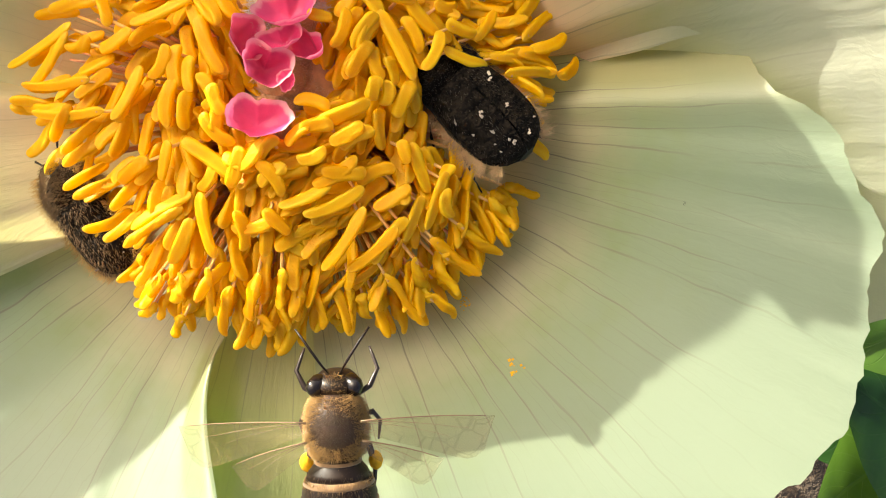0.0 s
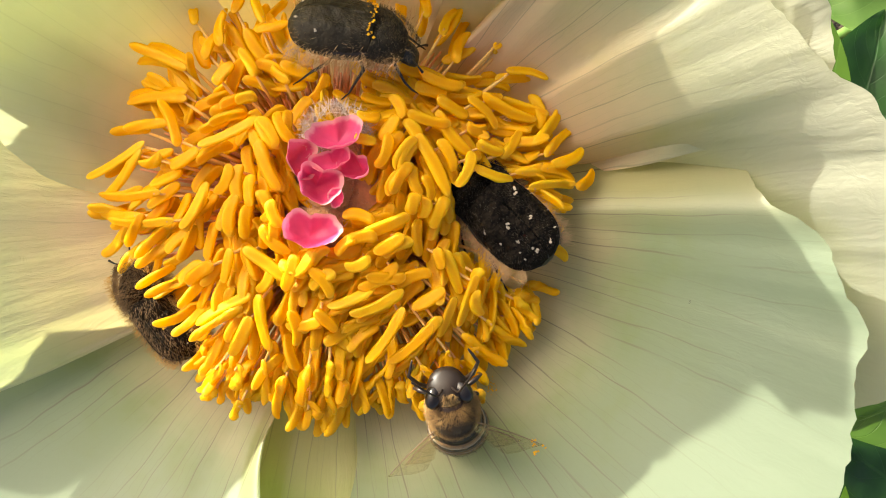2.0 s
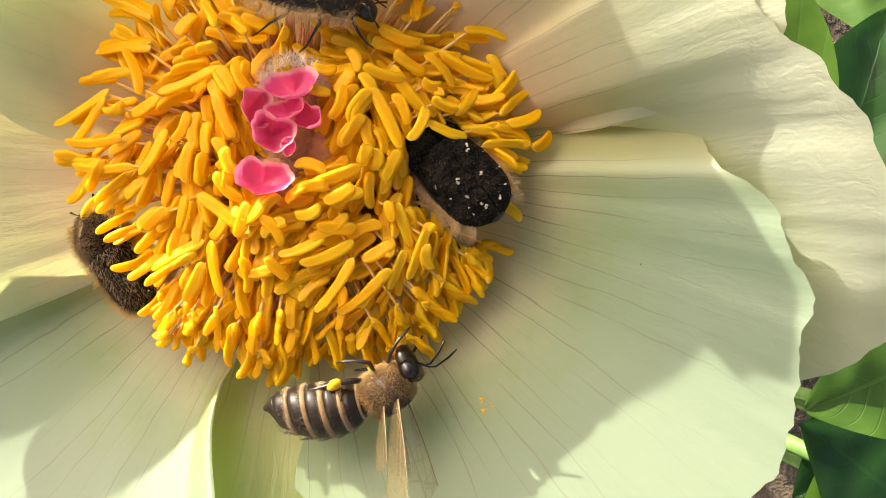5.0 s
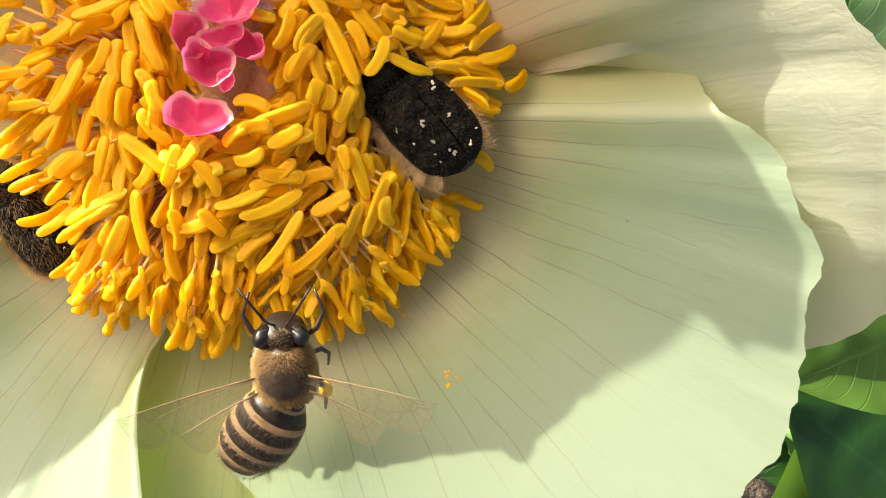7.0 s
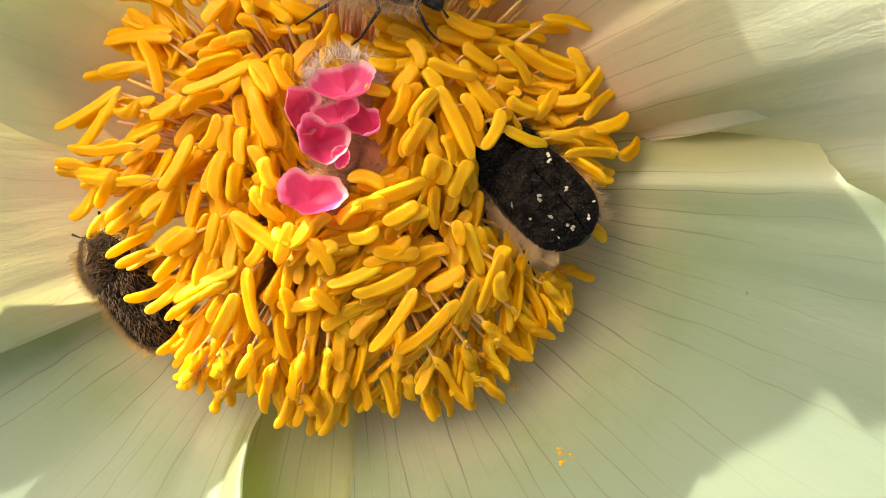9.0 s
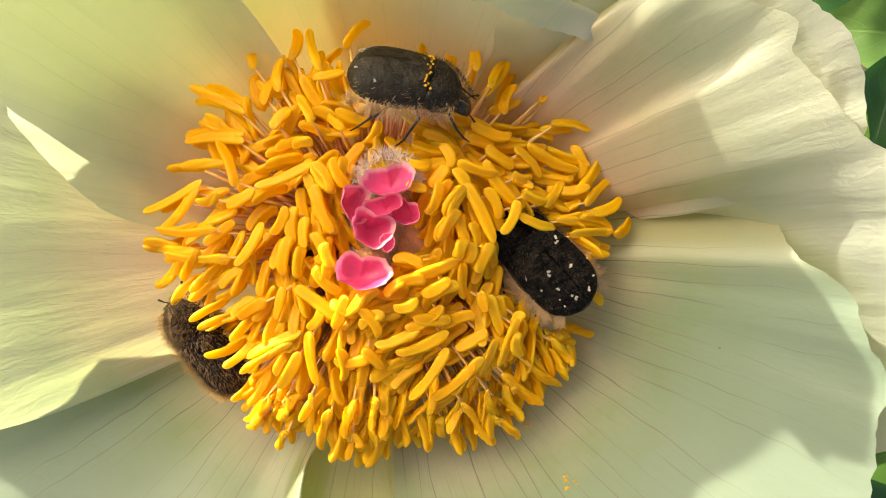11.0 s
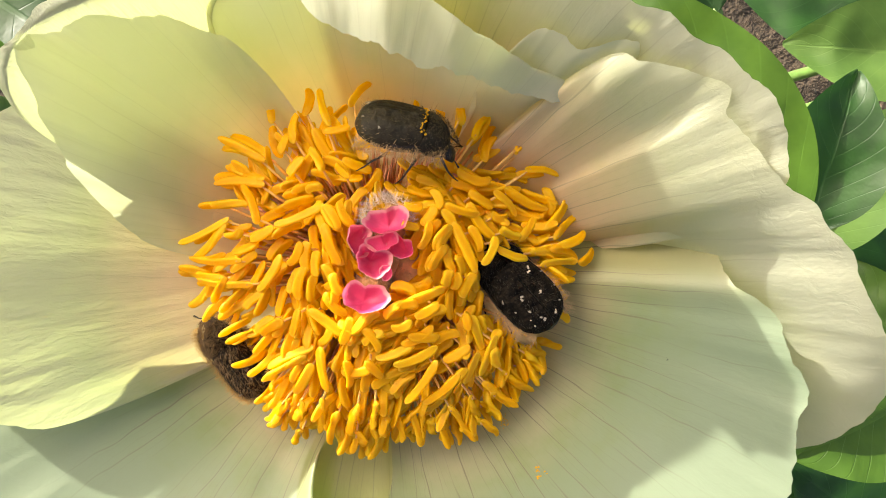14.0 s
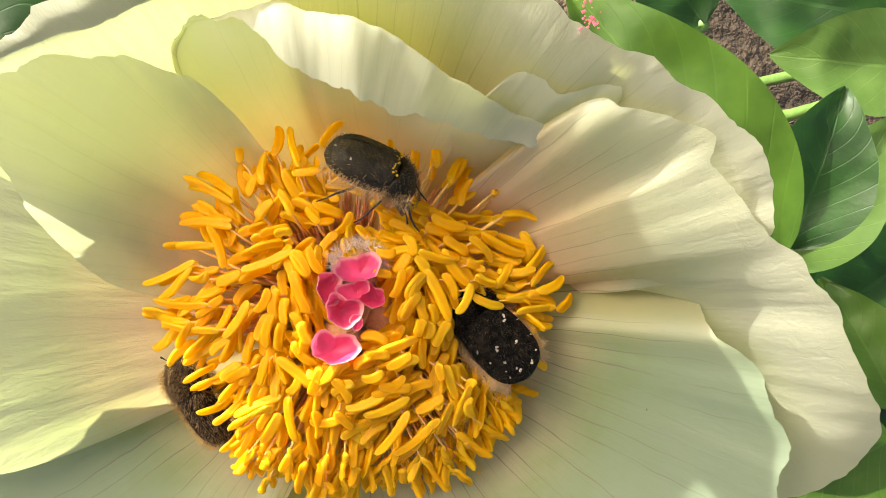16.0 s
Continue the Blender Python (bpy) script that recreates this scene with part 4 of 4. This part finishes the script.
        sp.append(((w * math.cos(a), y, 1.6 + h * math.sin(a) - 0.15 * max(0, y - 2)), (math.cos(a), -0.1, math.sin(a))))
    part("hair", mesh("hair", *hairs(rng, sp, nap, thick, 0.0, 0.45), coat or hair_mat), pn, None, "coat of fine hairs")
    sp = []
    if back_hair:
        for _ in range(int(1100 * hairy)):
            y = rng.uniform(-4.8, 0.8)
            a = rng.uniform(0.1, math.pi - 0.1)
            f = (1.0 - y) / 6.1
            w = 2.45 * (1 - max(0, (f - 0.45) / 0.56) ** 3.0) ** 0.5
            h = 2.0 * (1 - max(0, (f - 0.4) / 0.61) ** 3.0) ** 0.5
            sp.append(((w * math.cos(a), y, 1.4 + h * math.sin(a)), (math.cos(a), -1.9, math.sin(a))))
    part("hair", mesh("hair", *hairs(rng, sp, nap, thick, 0.0, 0.45), coat or hair_mat), top, None, "coat of fine hairs")
    return top


beetle_right = beetle("black flower beetle with white flecks, head among the stamens", ELYTRON, HAIR_PALE, 12, 0.8, 3, 1.0, True, HAIR_DARK, 0.26)
beetle_left = beetle("brown hairy flower beetle under the stamens", ELYTRON_BROWN, HAIR_TAN, 2, 1.4, 4, 0.85, True, HAIR_MID, 0.5, 0.013, 2600)
beetle_top = beetle("dark hairy flower beetle walking over the stamens", ELYTRON_OLIVE, HAIR_PALE, 5, 0.65, 5, 1.1, True, HAIR_OLIVE, 0.34, 0.011, 120)
beetle_left.scale = (0.88, 0.88, 0.88)
beetle_top.scale = (0.92, 0.90, 0.94)
rng_crumb = random.Random(2)
crumb = mesh("pollen_crumb", [Vector(v) * 0.00013 for v in ((1, 0, 0), (0, 1.3, 0), (-1, 0.2, 0), (0, -1, 0), (0, 0, 0.9))], [(0, 1, 4), (1, 2, 4), (2, 3, 4), (3, 0, 4)], POLLEN)
for k in range(26):
    a = radians(42 + 4.2 * k)
    part("pollen_crumb", crumb, beetle_top, pose(2.36 * math.cos(a) * MM, (0.95 + rng_crumb.gauss(0, 0.13)) * MM, (1.62 + 1.72 * math.sin(a)) * MM, 0, 90 - math.degrees(a), rng_crumb.uniform(0, 180)), "yellow pollen crumb")


# ---- honey bee ----
def wing_mesh(length, width, side, seed):
    nu, nv, verts, uvs = 16, 9, [], []
    for i in range(nu):
        f = i / (nu - 1)
        lead = 0.18 * math.sin(f * 2.6)
        w = width * (0.22 + 0.95 * f ** 0.8) * (1 - max(0, (f - 0.72) / 0.28) ** 2.4) ** 0.5
        for j in range(nv):
            s = j / (nv - 1)
            verts.append((side * length * f * MM, (lead - w * s) * MM, 0.05 * math.sin(f * 9 + s * 7) * MM))
            uvs.append((f * 2.2, s))
    return mesh("wing", verts, grid_faces(nu, nv), WING, uvs)


def honey_bee():
    rng = random.Random(9)
    bee = new("honey_bee")
    tagged(bee, "honey bee with golden fur and dark banded abdomen", "bee")
    thorax = lathe_y([(-2.1, 0.6, 0.6, 0), (-1.7, 1.3, 1.3, 0), (-0.8, 1.72, 1.7, 0.05), (0.2, 1.78, 1.75, 0.1), (1.1, 1.5, 1.5, 0.05), (1.7, 0.95, 0.95, 0), (1.9, 0.6, 0.6, 0)], 20)
    part("thorax", mesh("thorax", *scaled(thorax), BEE_THORAX), bee)
    head = lathe_y([(1.7, 0.8, 0.7, -0.5), (1.9, 1.3, 1.2, -0.6), (2.3, 1.5, 1.45, -0.75), (2.7, 1.32, 1.3, -0.9), (3.0, 0.9, 0.9, -1.1), (3.1, 0.4, 0.4, -1.2)], 18)
    hd = part("head", mesh("head", *scaled(head), BEE_DARK), bee)
    for side in (1, -1):
        eye = lathe_y([(-0.75, 0.12, 0.2, 0), (-0.55, 0.46, 0.75, 0), (-0.2, 0.62, 1.0, 0), (0.15, 0.64, 1.02, 0), (0.45, 0.46, 0.8, 0), (0.65, 0.12, 0.2, 0)], 16)
        part("eye", mesh("eye", *scaled(eye), EYE), hd, pose(side * 0.98 * MM, 2.32 * MM, -0.30 * MM, 0, side * 28, side * -16), "glossy black compound eye")
        ant = [(side * 0.3, 2.9, -0.4), (side * 0.62, 3.5, 0.3), (side * 0.85, 3.9, 0.5), (side * 1.6, 5.0, 0.3), (side * 2.2, 5.8, 0.0)]
        part("antenna", mesh("antenna", *scaled(tube(ant, [0.075, 0.07, 0.08, 0.085, 0.065], 6)), BEE_DARK), hd)
    # abdomen of six overlapping segments
    abdomen = []
    ys = [-1.9, -3.2, -4.6, -6.0, -7.4, -8.7, -9.8]
    ws = [0.95, 1.95, 2.25, 2.25, 2.0, 1.45, 0.15]
    for k in range(6):
        seg = lathe_y([(ys[k] + 0.10, ws[k] * 0.94, ws[k] * 0.85, -0.1 - 0.05 * k * k), (ys[k] - 0.25, (ws[k] * 0.75 + ws[k + 1] * 0.25) * 1.03, (ws[k] * 0.75 + ws[k + 1] * 0.25) * 0.94, -0.1 - 0.05 * k * k),
                       (ys[k + 1] + 0.35, (ws[k] * 0.25 + ws[k + 1] * 0.75) * 1.06, (ws[k] * 0.25 + ws[k + 1] * 0.75) * 0.96, -0.13 - 0.05 * k * k - 0.06 * k), (ys[k + 1] - 0.05, ws[k + 1] * 1.0, ws[k + 1] * 0.90, -0.13 - 0.05 * k * k - 0.06 * k)], 22)
        sg = part("abdomen_segment", mesh("abdomen_segment", *scaled(seg), BEE_DARK), bee, None, "dark brown glossy segment")
        abdomen.append(sg)
        if k < 5:
            y0 = ys[k] - 0.02
            wa, wb = ws[k] * 1.0 + 0.03, (ws[k] * 0.55 + ws[k + 1] * 0.45) * 1.045 + 0.015
            band = lathe_y([(y0, wa * 0.96, wa * 0.88, -0.1 - 0.05 * k * k), (y0 - 0.14, wa * 1.02, wa * 0.94, -0.1 - 0.05 * k * k), (y0 - 0.40, wb, wb * 0.92, -0.11 - 0.05 * k * k), (y0 - 0.47, wb * 0.96, wb * 0.88, -0.11 - 0.05 * k * k)], 22)
            part("band", mesh("band", *scaled(band), BEE_TAN), sg, None, "tan furry band")
    fur = []
    for _ in range(8500):
        y = rng.uniform(-2.0, 1.8)
        a = rng.uniform(0, 2 * math.pi)
        r = 1.74 * (1 - (abs(y + 0.2) / 2.3) ** 2.5) ** 0.5
        if math.sin(a) > 0 and (math.cos(a) / 0.72) ** 2 + ((y + 0.1) / 1.05) ** 2 < rng.uniform(0.7, 1.2):
            continue
        fur.append(((r * math.cos(a), y, r * 0.95 * math.sin(a)), (math.cos(a), 0.25 * (1 if y > 0 else -1), math.sin(a))))
    brown = []
    for _ in range(2200):
        y, a = rng.uniform(-1.3, 1.1), rng.uniform(0.3, math.pi - 0.3)
        if (math.cos(a) / 0.75) ** 2 + (y / 1.1) ** 2 > 1:
            continue
        brown.append(((1.76 * math.cos(a), y, 0.05 + 1.72 * math.sin(a) * (1 - (abs(y) / 2.6) ** 2.5)), (math.cos(a), -0.4, math.sin(a))))
    belly = []
    for k in range(5):
        for _ in range(700):
            a = rng.uniform(0, 2 * math.pi)
            q = rng.uniform(0.3, 1.0)
            w = (ws[k] * (1 - q) + ws[k + 1] * q) * 1.02
            belly.append(((w * math.cos(a), ys[k] * (1 - q) + ys[k + 1] * q, -0.12 - 0.05 * k * k + w * 0.93 * math.sin(a)), (math.cos(a), -2.0, math.sin(a))))
    part("fur", mesh("fur", *hairs(rng, brown, 0.24, 0.010, 0.0, 0.4), HAIR_BROWN), bee, None, "short brown fur")
    abdomen.append(part("fur", mesh("fur", *hairs(rng, belly, 0.24, 0.010, 0.0, 0.4), HAIR_BROWN), bee, None, "short brown fur"))
    for _ in range(1300):
        a, y = rng.uniform(0, math.pi), rng.uniform(1.75, 3.0)
        if abs(math.cos(a)) > 0.42 or 2.05 < y < 2.7 and rng.random() < 0.7:
            continue
        r = 1.42 * math.sqrt(max(0.05, 1 - ((y - 2.35) / 0.85) ** 2))
        fur.append(((r * math.cos(a), y, -0.75 + r * 0.95 * math.sin(a)), (math.cos(a) * 0.6, 0.5, math.sin(a))))
    sht = []
    for k in range(5):
        for _ in range(900):
            a = rng.uniform(0, 2 * math.pi)
            q = rng.uniform(0.0, 0.5)
            w = (ws[k] * (1 - q * 0.75) + ws[k + 1] * q * 0.75) * 1.03
            sht.append(((w * math.cos(a), ys[k] - q, -0.1 - 0.05 * k * k + w * 0.92 * math.sin(a)), (math.cos(a), -1.6, math.sin(a))))
    part("fur", mesh("fur", *hairs(rng, fur, 0.42, 0.011), HAIR_GOLD), bee, None, "dense golden fur")
    abdomen.append(part("fur", mesh("fur", *hairs(rng, sht, 0.2, 0.011, 0.0, 0.3), HAIR_TANBAND), bee, None, "short fur on the bands"))
    for side in (1, -1):
        part("leg", leg_mesh([(side * 0.9, 1.2, -1.4), (side * 2.0, 1.9, -1.6), (side * 2.5, 2.9, -1.9), (side * 2.2, 3.7, -2.2), (side * 2.0, 4.2, -2.4)], 0.15, LEG), bee)
        part("leg", leg_mesh([(side * 1.0, 0.0, -1.4), (side * 2.1, 0.2, -1.9), (side * 2.5, -0.5, -2.5), (side * 2.4, -1.3, -3.0), (side * 2.3, -1.9, -3.3)], 0.15, LEG), bee)
        hind = part("leg", leg_mesh([(side * 0.9, -1.2, -1.4), (side * 1.8, -1.9, -1.7), (side * 2.1, -3.2, -2.2), (side * 2.0, -4.3, -2.6), (side * 1.9, -5.0, -2.9)], 0.2, LEG), bee)
        ball = lathe_y([(-0.6, 0.1, 0.1, 0), (-0.4, 0.34, 0.32, 0), (0, 0.46, 0.42, 0), (0.4, 0.34, 0.32, 0), (0.6, 0.1, 0.1, 0)], 12)
        part("pollen_load", mesh("pollen_load", *scaled(ball), POLLEN), hind, pose(side * 2.15 * MM, -2.9 * MM, -2.0 * MM), "orange pollen load")
    wings = []
    for side in (1, -1):
        wings.append((side, part("wing", wing_mesh(8.2, 2.7, side, 1), bee, pose(side * 1.6 * MM, 0.5 * MM, 1.3 * MM), "clear veined fore wing"), True))
        wings.append((side, part("wing", wing_mesh(5.2, 2.0, side, 2), bee, pose(side * 1.6 * MM, -0.7 * MM, 1.2 * MM), "clear veined hind wing"), False))
    for side, w, fore in wings:
        length, width = (8.2, 2.7) if fore else (5.2, 2.0)
        for q, reach, r in ((0.0, 0.93, 0.05), (0.28, 0.8, 0.02), (0.55, 0.66, 0.016)):
            pts = []
            for k in range(9):
                f = reach * k / 8
                wd = width * (0.22 + 0.95 * f ** 0.8) * (1 - max(0, (f - 0.72) / 0.28) ** 2.4) ** 0.5
                pts.append((side * length * f, 0.18 * math.sin(f * 2.6) - wd * q * min(1, 0.3 + f), 0.06))
            part("vein", mesh("vein", *scaled(tube(pts, [r * (1 - 0.06 * k) for k in range(9)], 5)), VEIN), w, None, "dark wing vein")
    return bee, wings, abdomen


bee, bee_wings, bee_abdomen = honey_bee()
bee.scale = (0.92, 0.92, 0.92)


# ---- leaves ----
def leaf_mesh(length, width, arch, wave, mat, seed):
    nu, nv, verts, uvs = 13, 30, [], []
    for i in range(nu):
        u = i / (nu - 1)
        for j in range(nv):
            v = j / (nv - 1)
            w = width * 0.5 * math.sin(math.pi * min(1, v ** 0.75)) ** 0.9 + 0.0004
            x = (u * 2 - 1) * w
            z = arch * math.sin(math.pi * v * 0.8) + abs(u * 2 - 1) ** 1.5 * w * 0.35 + wave * noise.noise((u * 2, v * 5, seed))
            verts.append((x, v * length, z))
            uvs.append((u, v))
    return mesh("leaf_blade", verts, grid_faces(nu, nv), mat, uvs)


def leaf(x, y, z, length, width, heading, pitch, roll, mat, label):
    """A peony leaflet on its stalk; its stalk reaches down to the soil."""
    top = new("peony_leaf")
    top.matrix_world = pose(x * MM, y * MM, z * MM)
    tagged(top, label, "leaf", "leaves below the flower")
    part("leaf_blade", leaf_mesh(length * MM, width * MM, 0.06 * length * MM, 0.03 * length * MM, mat, x + y), top, pose(0, 0, 0, pitch, roll, heading))
    drop = GROUND_Z / MM - z
    st = scaled(tube([(0, 0, 0), (-3, -2, drop * 0.4), (-5, 1, drop - 3)], [1.0, 1.4, 1.8], 7))
    part("stalk", mesh("stalk", *st, STEM), top)
    return top


SUNNY, SHADE = "broad green peony leaf in sunlight", "peony leaf in shade, its green painted dark for it"
leaf(44, 1, -30, 43, 19, 38, -6, 0, LEAF, SUNNY)
leaf(86, 30, -80, 28, 17, 84, -6, 0, LEAF_SUNLIT, "peony leaf in full sunlight, its green painted paler for it")
leaf(55, 1, -60, 26, 16, -19, -6, 0, LEAF_SHADED, SHADE)
leaf(59, -3, -75, 32, 15, -37, -6, 0, LEAF_SUNLIT, "peony leaf in full sunlight, its green painted paler for it")
leaf(64, -22, -40, 23, 9, 29, -6, 0, LEAF, SUNNY)
leaf(44, 36, -70, 18, 14, 38, -6, 0, LEAF_SHADED, SHADE)
leaf(61, -18, -35, 18, 10, 27, -16, 0, LEAF, SUNNY)
leaf(50, -17, -12, 15, 11, -249, 12, 0, LEAF, SUNNY)
leaf(54, -36, -22, 22, 15, 54, 21, 0, LEAF_SHADED, SHADE)
leaf(78, -25, -60, 34, 34, -244, 9, 0, LEAF_SHADED, SHADE)
leaf(-68, 38, -40, 27, 28, -123, 8, 0, LEAF_SHADED, SHADE)
leaf(-65, 21, -30, 13, 12, -84, 0, 0, LEAF, SUNNY)
leaf(81, -16, -110, 23, 20, -53, -13, 0, LEAF_SHADED, SHADE)
leaf(61, -30, -70, 23, 24, -121, -5, 0, LEAF_SHADED, SHADE)
leaf(86, 11, -130, 31, 20, -140, 0, 0, LEAF_SHADED, SHADE)
leaf(93, 41, -100, 39, 26, 78, -12, 0, LEAF_SHADED, SHADE)
leaf(81, -12, -120, 31, 24, -33, -7, 0, LEAF_SHADED, SHADE)
leaf(66, -32, -40, 20, 30, 81, -12, 0, LEAF_SHADED, SHADE)
leaf(92, 0, -95, 27, 22, -235, -9, 0, LEAF_SHADED, SHADE)
leaf(49, -32, -25, 14, 12, -242, 21, 0, LEAF, SUNNY)


# ---- what moves ----
BEE = [  # seconds, x, y, z in millimetres, heading, pitch, roll, wings folded
    (0.0, -2.1, -21.1, 19, 90, 4, 0, 0),
    (0.1, -4.9, -23.4, 19, 90, 4, 0, 0),
    (0.2, -5.9, -23.6, 19, 95, 4, 0, 0),
    (0.3, -13.0, -22.1, 19, 95, 4, 0, 0),
    (0.4, -26.2, -19.0, 19, 90, 4, 0, 0),
    (0.5, -34.0, -15.5, 19, 80, 4, 0, 0),
    (0.6, -19.2, -12.2, 19, 80, 4, 0, 0),
    (0.7, -18.4, -14.8, 19, 75, 4, 0, 0),
    (0.8, -19.5, -20.0, 19, 70, 4, 0, 0),
    (0.9, -19.8, -28.2, 19, 75, 4, 0, 0),
    (1.1, -13.3, -31.5, 20, 80, 4, 0, 0),
    (1.3, -5.0, -24.6, 20, 85, 4, 0, 0),
    (1.4, 2.4, -20.4, 20, 90, 4, 0, 0),
    (1.5, 3.7, -16.5, 19, 90, 4, 0, 0),
    (1.6, 2.0, -13.8, 17, 95, 4, 0, 0),
    (1.7, 3.2, -15.0, 16, 94, 16, 0, 0),
    (1.8, 2.3, -14.0, 15, 60, 58, 0, 1),
    (1.9, 3.0, -15.0, 15, 70, 58, 0, 1),
    (2.0, 2.6, -15.9, 15, 100, 58, 0, 1),
    (2.1, 3.9, -16.5, 15, 80, 58, 0, 1),
    (2.2, 3.4, -18.1, 15, 100, 58, 0, 1),
    (2.3, 1.4, -18.1, 15, 95, 58, 0, 1),
    (2.4, -0.1, -16.9, 15, 90, 58, 0, 1),
    (2.5, -3.0, -15.9, 15, 95, 58, 0, 1),
    (2.6, -2.5, -16.1, 15, 90, 58, 0, 1),
    (2.8, -0.5, -17.4, 15, 75, 58, 0, 1),
    (3.0, -2.3, -16.4, 15, 85, 58, 0, 1),
    (3.2, -4.5, -16.8, 15, 90, 58, 0, 1),
    (3.8, -1.0, -17.7, 15, 75, 5, 0, 1),
    (4.6, 1.6, -18.5, 12, 40, 5, 75, 1),
    (5.3, 2.0, -18.0, 12, 40, 5, 72, 1),
    (5.5, 3.0, -19.0, 12, 46, 5, 72, 1),
    (5.7, 2.0, -18.0, 12, 46, 5, 62, 1),
    (5.8, 1.0, -18.0, 12, 40, 4, 22, 1),
    (5.9, 2.0, -19.0, 12, 44, 4, 18, 1),
    (6.0, 4.0, -19.0, 12, 46, 4, 16, 1),
    (6.1, 5.0, -17.0, 12, 50, 5, 14, 1),
    (6.2, 4.0, -17.0, 12, 56, 8, 12, 1),
    (6.3, 1.9, -16.4, 15, 88, 25, 0, 1),
    (6.5, -1.8, -18.3, 15, 92, 25, 0, 1),
    (6.6, 1.2, -17.5, 15, 78, 25, 0, 1),
    (6.8, 1.2, -16.4, 15, 78, 25, 0, 1),
    (6.9, 1.8, -16.6, 15, 80, 25, 0, 1),
    (7.0, -1.0, -18.1, 17, 93, 26, 0, 0),
    (7.1, 2.1, -16.3, 18, 100, 16, 0, 0),
    (7.2, 2.4, -11.7, 18, 92, 4, 0, 0),
    (7.3, 3.3, -9.9, 18, 90, 4, 0, 0),
    (7.4, 7.5, -10.6, 18, 85, 4, 0, 0),
    (7.5, 4.4, -14.3, 18, 84, 4, 0, 0),
    (7.6, -6.1, -19.4, 18, 90, 4, 0, 0),
    (7.7, -9.6, -27.7, 18, 100, 4, 0, 0),
    (8.0, -31.6, -43.0, 19, 120, 4, 0, 0),
    (9.0, -37.5, -38.7, 19, 60, 4, 0, 0),
    (9.2, -21.7, -25.0, 19, 70, 4, 0, 0),
    (9.3, -19.8, -16.4, 19, 75, 4, 0, 0),
    (9.4, -21.1, -13.3, 19, 70, 4, 0, 0),
    (9.5, -23.8, -11.2, 19, 80, 4, 0, 0),
    (9.6, -30.1, -11.0, 19, 85, 4, 0, 0),
    (10.0, -41.4, -25.6, 20, 90, 4, 0, 0),
    (12.0, -42.2, -31.0, 20, 60, 4, 0, 0),
    (12.3, -24.0, -16.1, 20, 60, 4, 0, 0),
    (12.4, -34.6, -23.1, 20, 80, 4, 0, 0),
    (12.6, -68.7, -43.8, 20, 110, 4, 0, 0),
    (16.0, -83.3, -63.9, 20, 110, 4, 0, 0),
]
BEND = [(0.0, 0, 0), (1.6, 0, 0), (1.8, 0, 8), (3.2, 0, 8), (5.3, -6, 24), (5.5, -8, 38), (5.7, -10, 38), (5.8, -30, 8), (6.0, -26, 4), (6.2, -30, 2), (6.3, -34, 0), (6.5, -6, 0), (6.6, -40, 0), (6.9, -42, 0), (7.0, -34, 0), (7.1, -6, 0), (7.3, 0, 0), (16.0, 0, 0)]
TOP = [(0.0, -3.0, 8.4, 14.0, -99, -3, -38), (3.0, -3.0, 8.4, 14.0, -99, -3, -38), (9.0, -2.9, 8.3, 14.0, -100, -3, -38), (10.2, -2.9, 8.3, 14.0, -99, -3, -39), (12.5, -2.8, 9.0, 14.0, -98, -2, -40), (13.3, -2.7, 8.8, 14.0, -97, -2, -42),
       (14.0, -2.7, 9.0, 14.1, -98, -4, -46), (14.5, -2.8, 9.0, 14.1, -99, -6, -49), (15.3, -3.0, 9.1, 14.3, -100, -8, -53), (16.0, -3.2, 9.2, 14.5, -103, -10, -56)]


def motions():
    walk(bee, [(t, pose(x * MM, y * MM, z * MM, p, r, h - 90)) for t, x, y, z, h, p, r, f in BEE])
    for side, w, fore in bee_wings:
        rows = []
        for k, row in enumerate(BEE):
            f = row[7]
            beat = 0 if f else (22 if k % 2 else -14)
            sweep = -side * (58 if f else 4 if fore else 20)
            if f and row[6] > 20:
                beat, sweep = 58, -side * (34 if fore else 44)
            y = 0.5 if fore else -0.7
            rows.append((row[0], pose(side * 1.6 * MM, y * MM, (1.5 if fore else 1.35) * MM, 0, -side * beat, sweep)))
        walk(w, rows)
    waist = Matrix.Translation((0, -1.9 * MM, 0))
    for seg in bee_abdomen:
        walk(seg, [(t, waist @ pose(0, 0, 0, dip, 0, bend) @ waist.inverted()) for t, bend, dip in BEND])
    walk(beetle_top, [(t, pose(x * MM, y * MM, z * MM, p, r, h)) for t, x, y, z, h, p, r in TOP])
    hinge = Matrix.Translation((0, 1.2 * MM, 1.7 * MM))
    for name, share in (("pronotum", 1.0), ("head", 1.25)):
        nod = next(c for c in beetle_top.children if c.name.startswith(name))
        walk(nod, [(t, hinge @ pose(0, 0, 0, a * share, 0, 0) @ hinge.inverted()) for t, a in ((0.0, -12), (13.3, -12), (14.0, -18), (14.6, -24), (15.3, -30), (16.0, -34))])
    walk(beetle_right, [(0.0, pose(6.0 * MM, -3.0 * MM, 10.2 * MM, -12, 14, 40)), (16.0, pose(5.9 * MM, -3.1 * MM, 10.2 * MM, -12, 14, 40))])
    walk(beetle_left, [(0.0, pose(-18.2 * MM, -8.3 * MM, 7.2 * MM, 5, -30, 32)), (3.2, pose(-18.2 * MM, -8.3 * MM, 7.2 * MM, 5, -30, 32)),
                       (5.5, pose(-18.4 * MM, -8.7 * MM, 7.2 * MM, 5, -20, 34)), (10.0, pose(-18.3 * MM, -8.7 * MM, 7.2 * MM, 5, -20, 36)), (16.0, pose(-18.0 * MM, -8.7 * MM, 7.2 * MM, 5, -26, 32))])


motions()
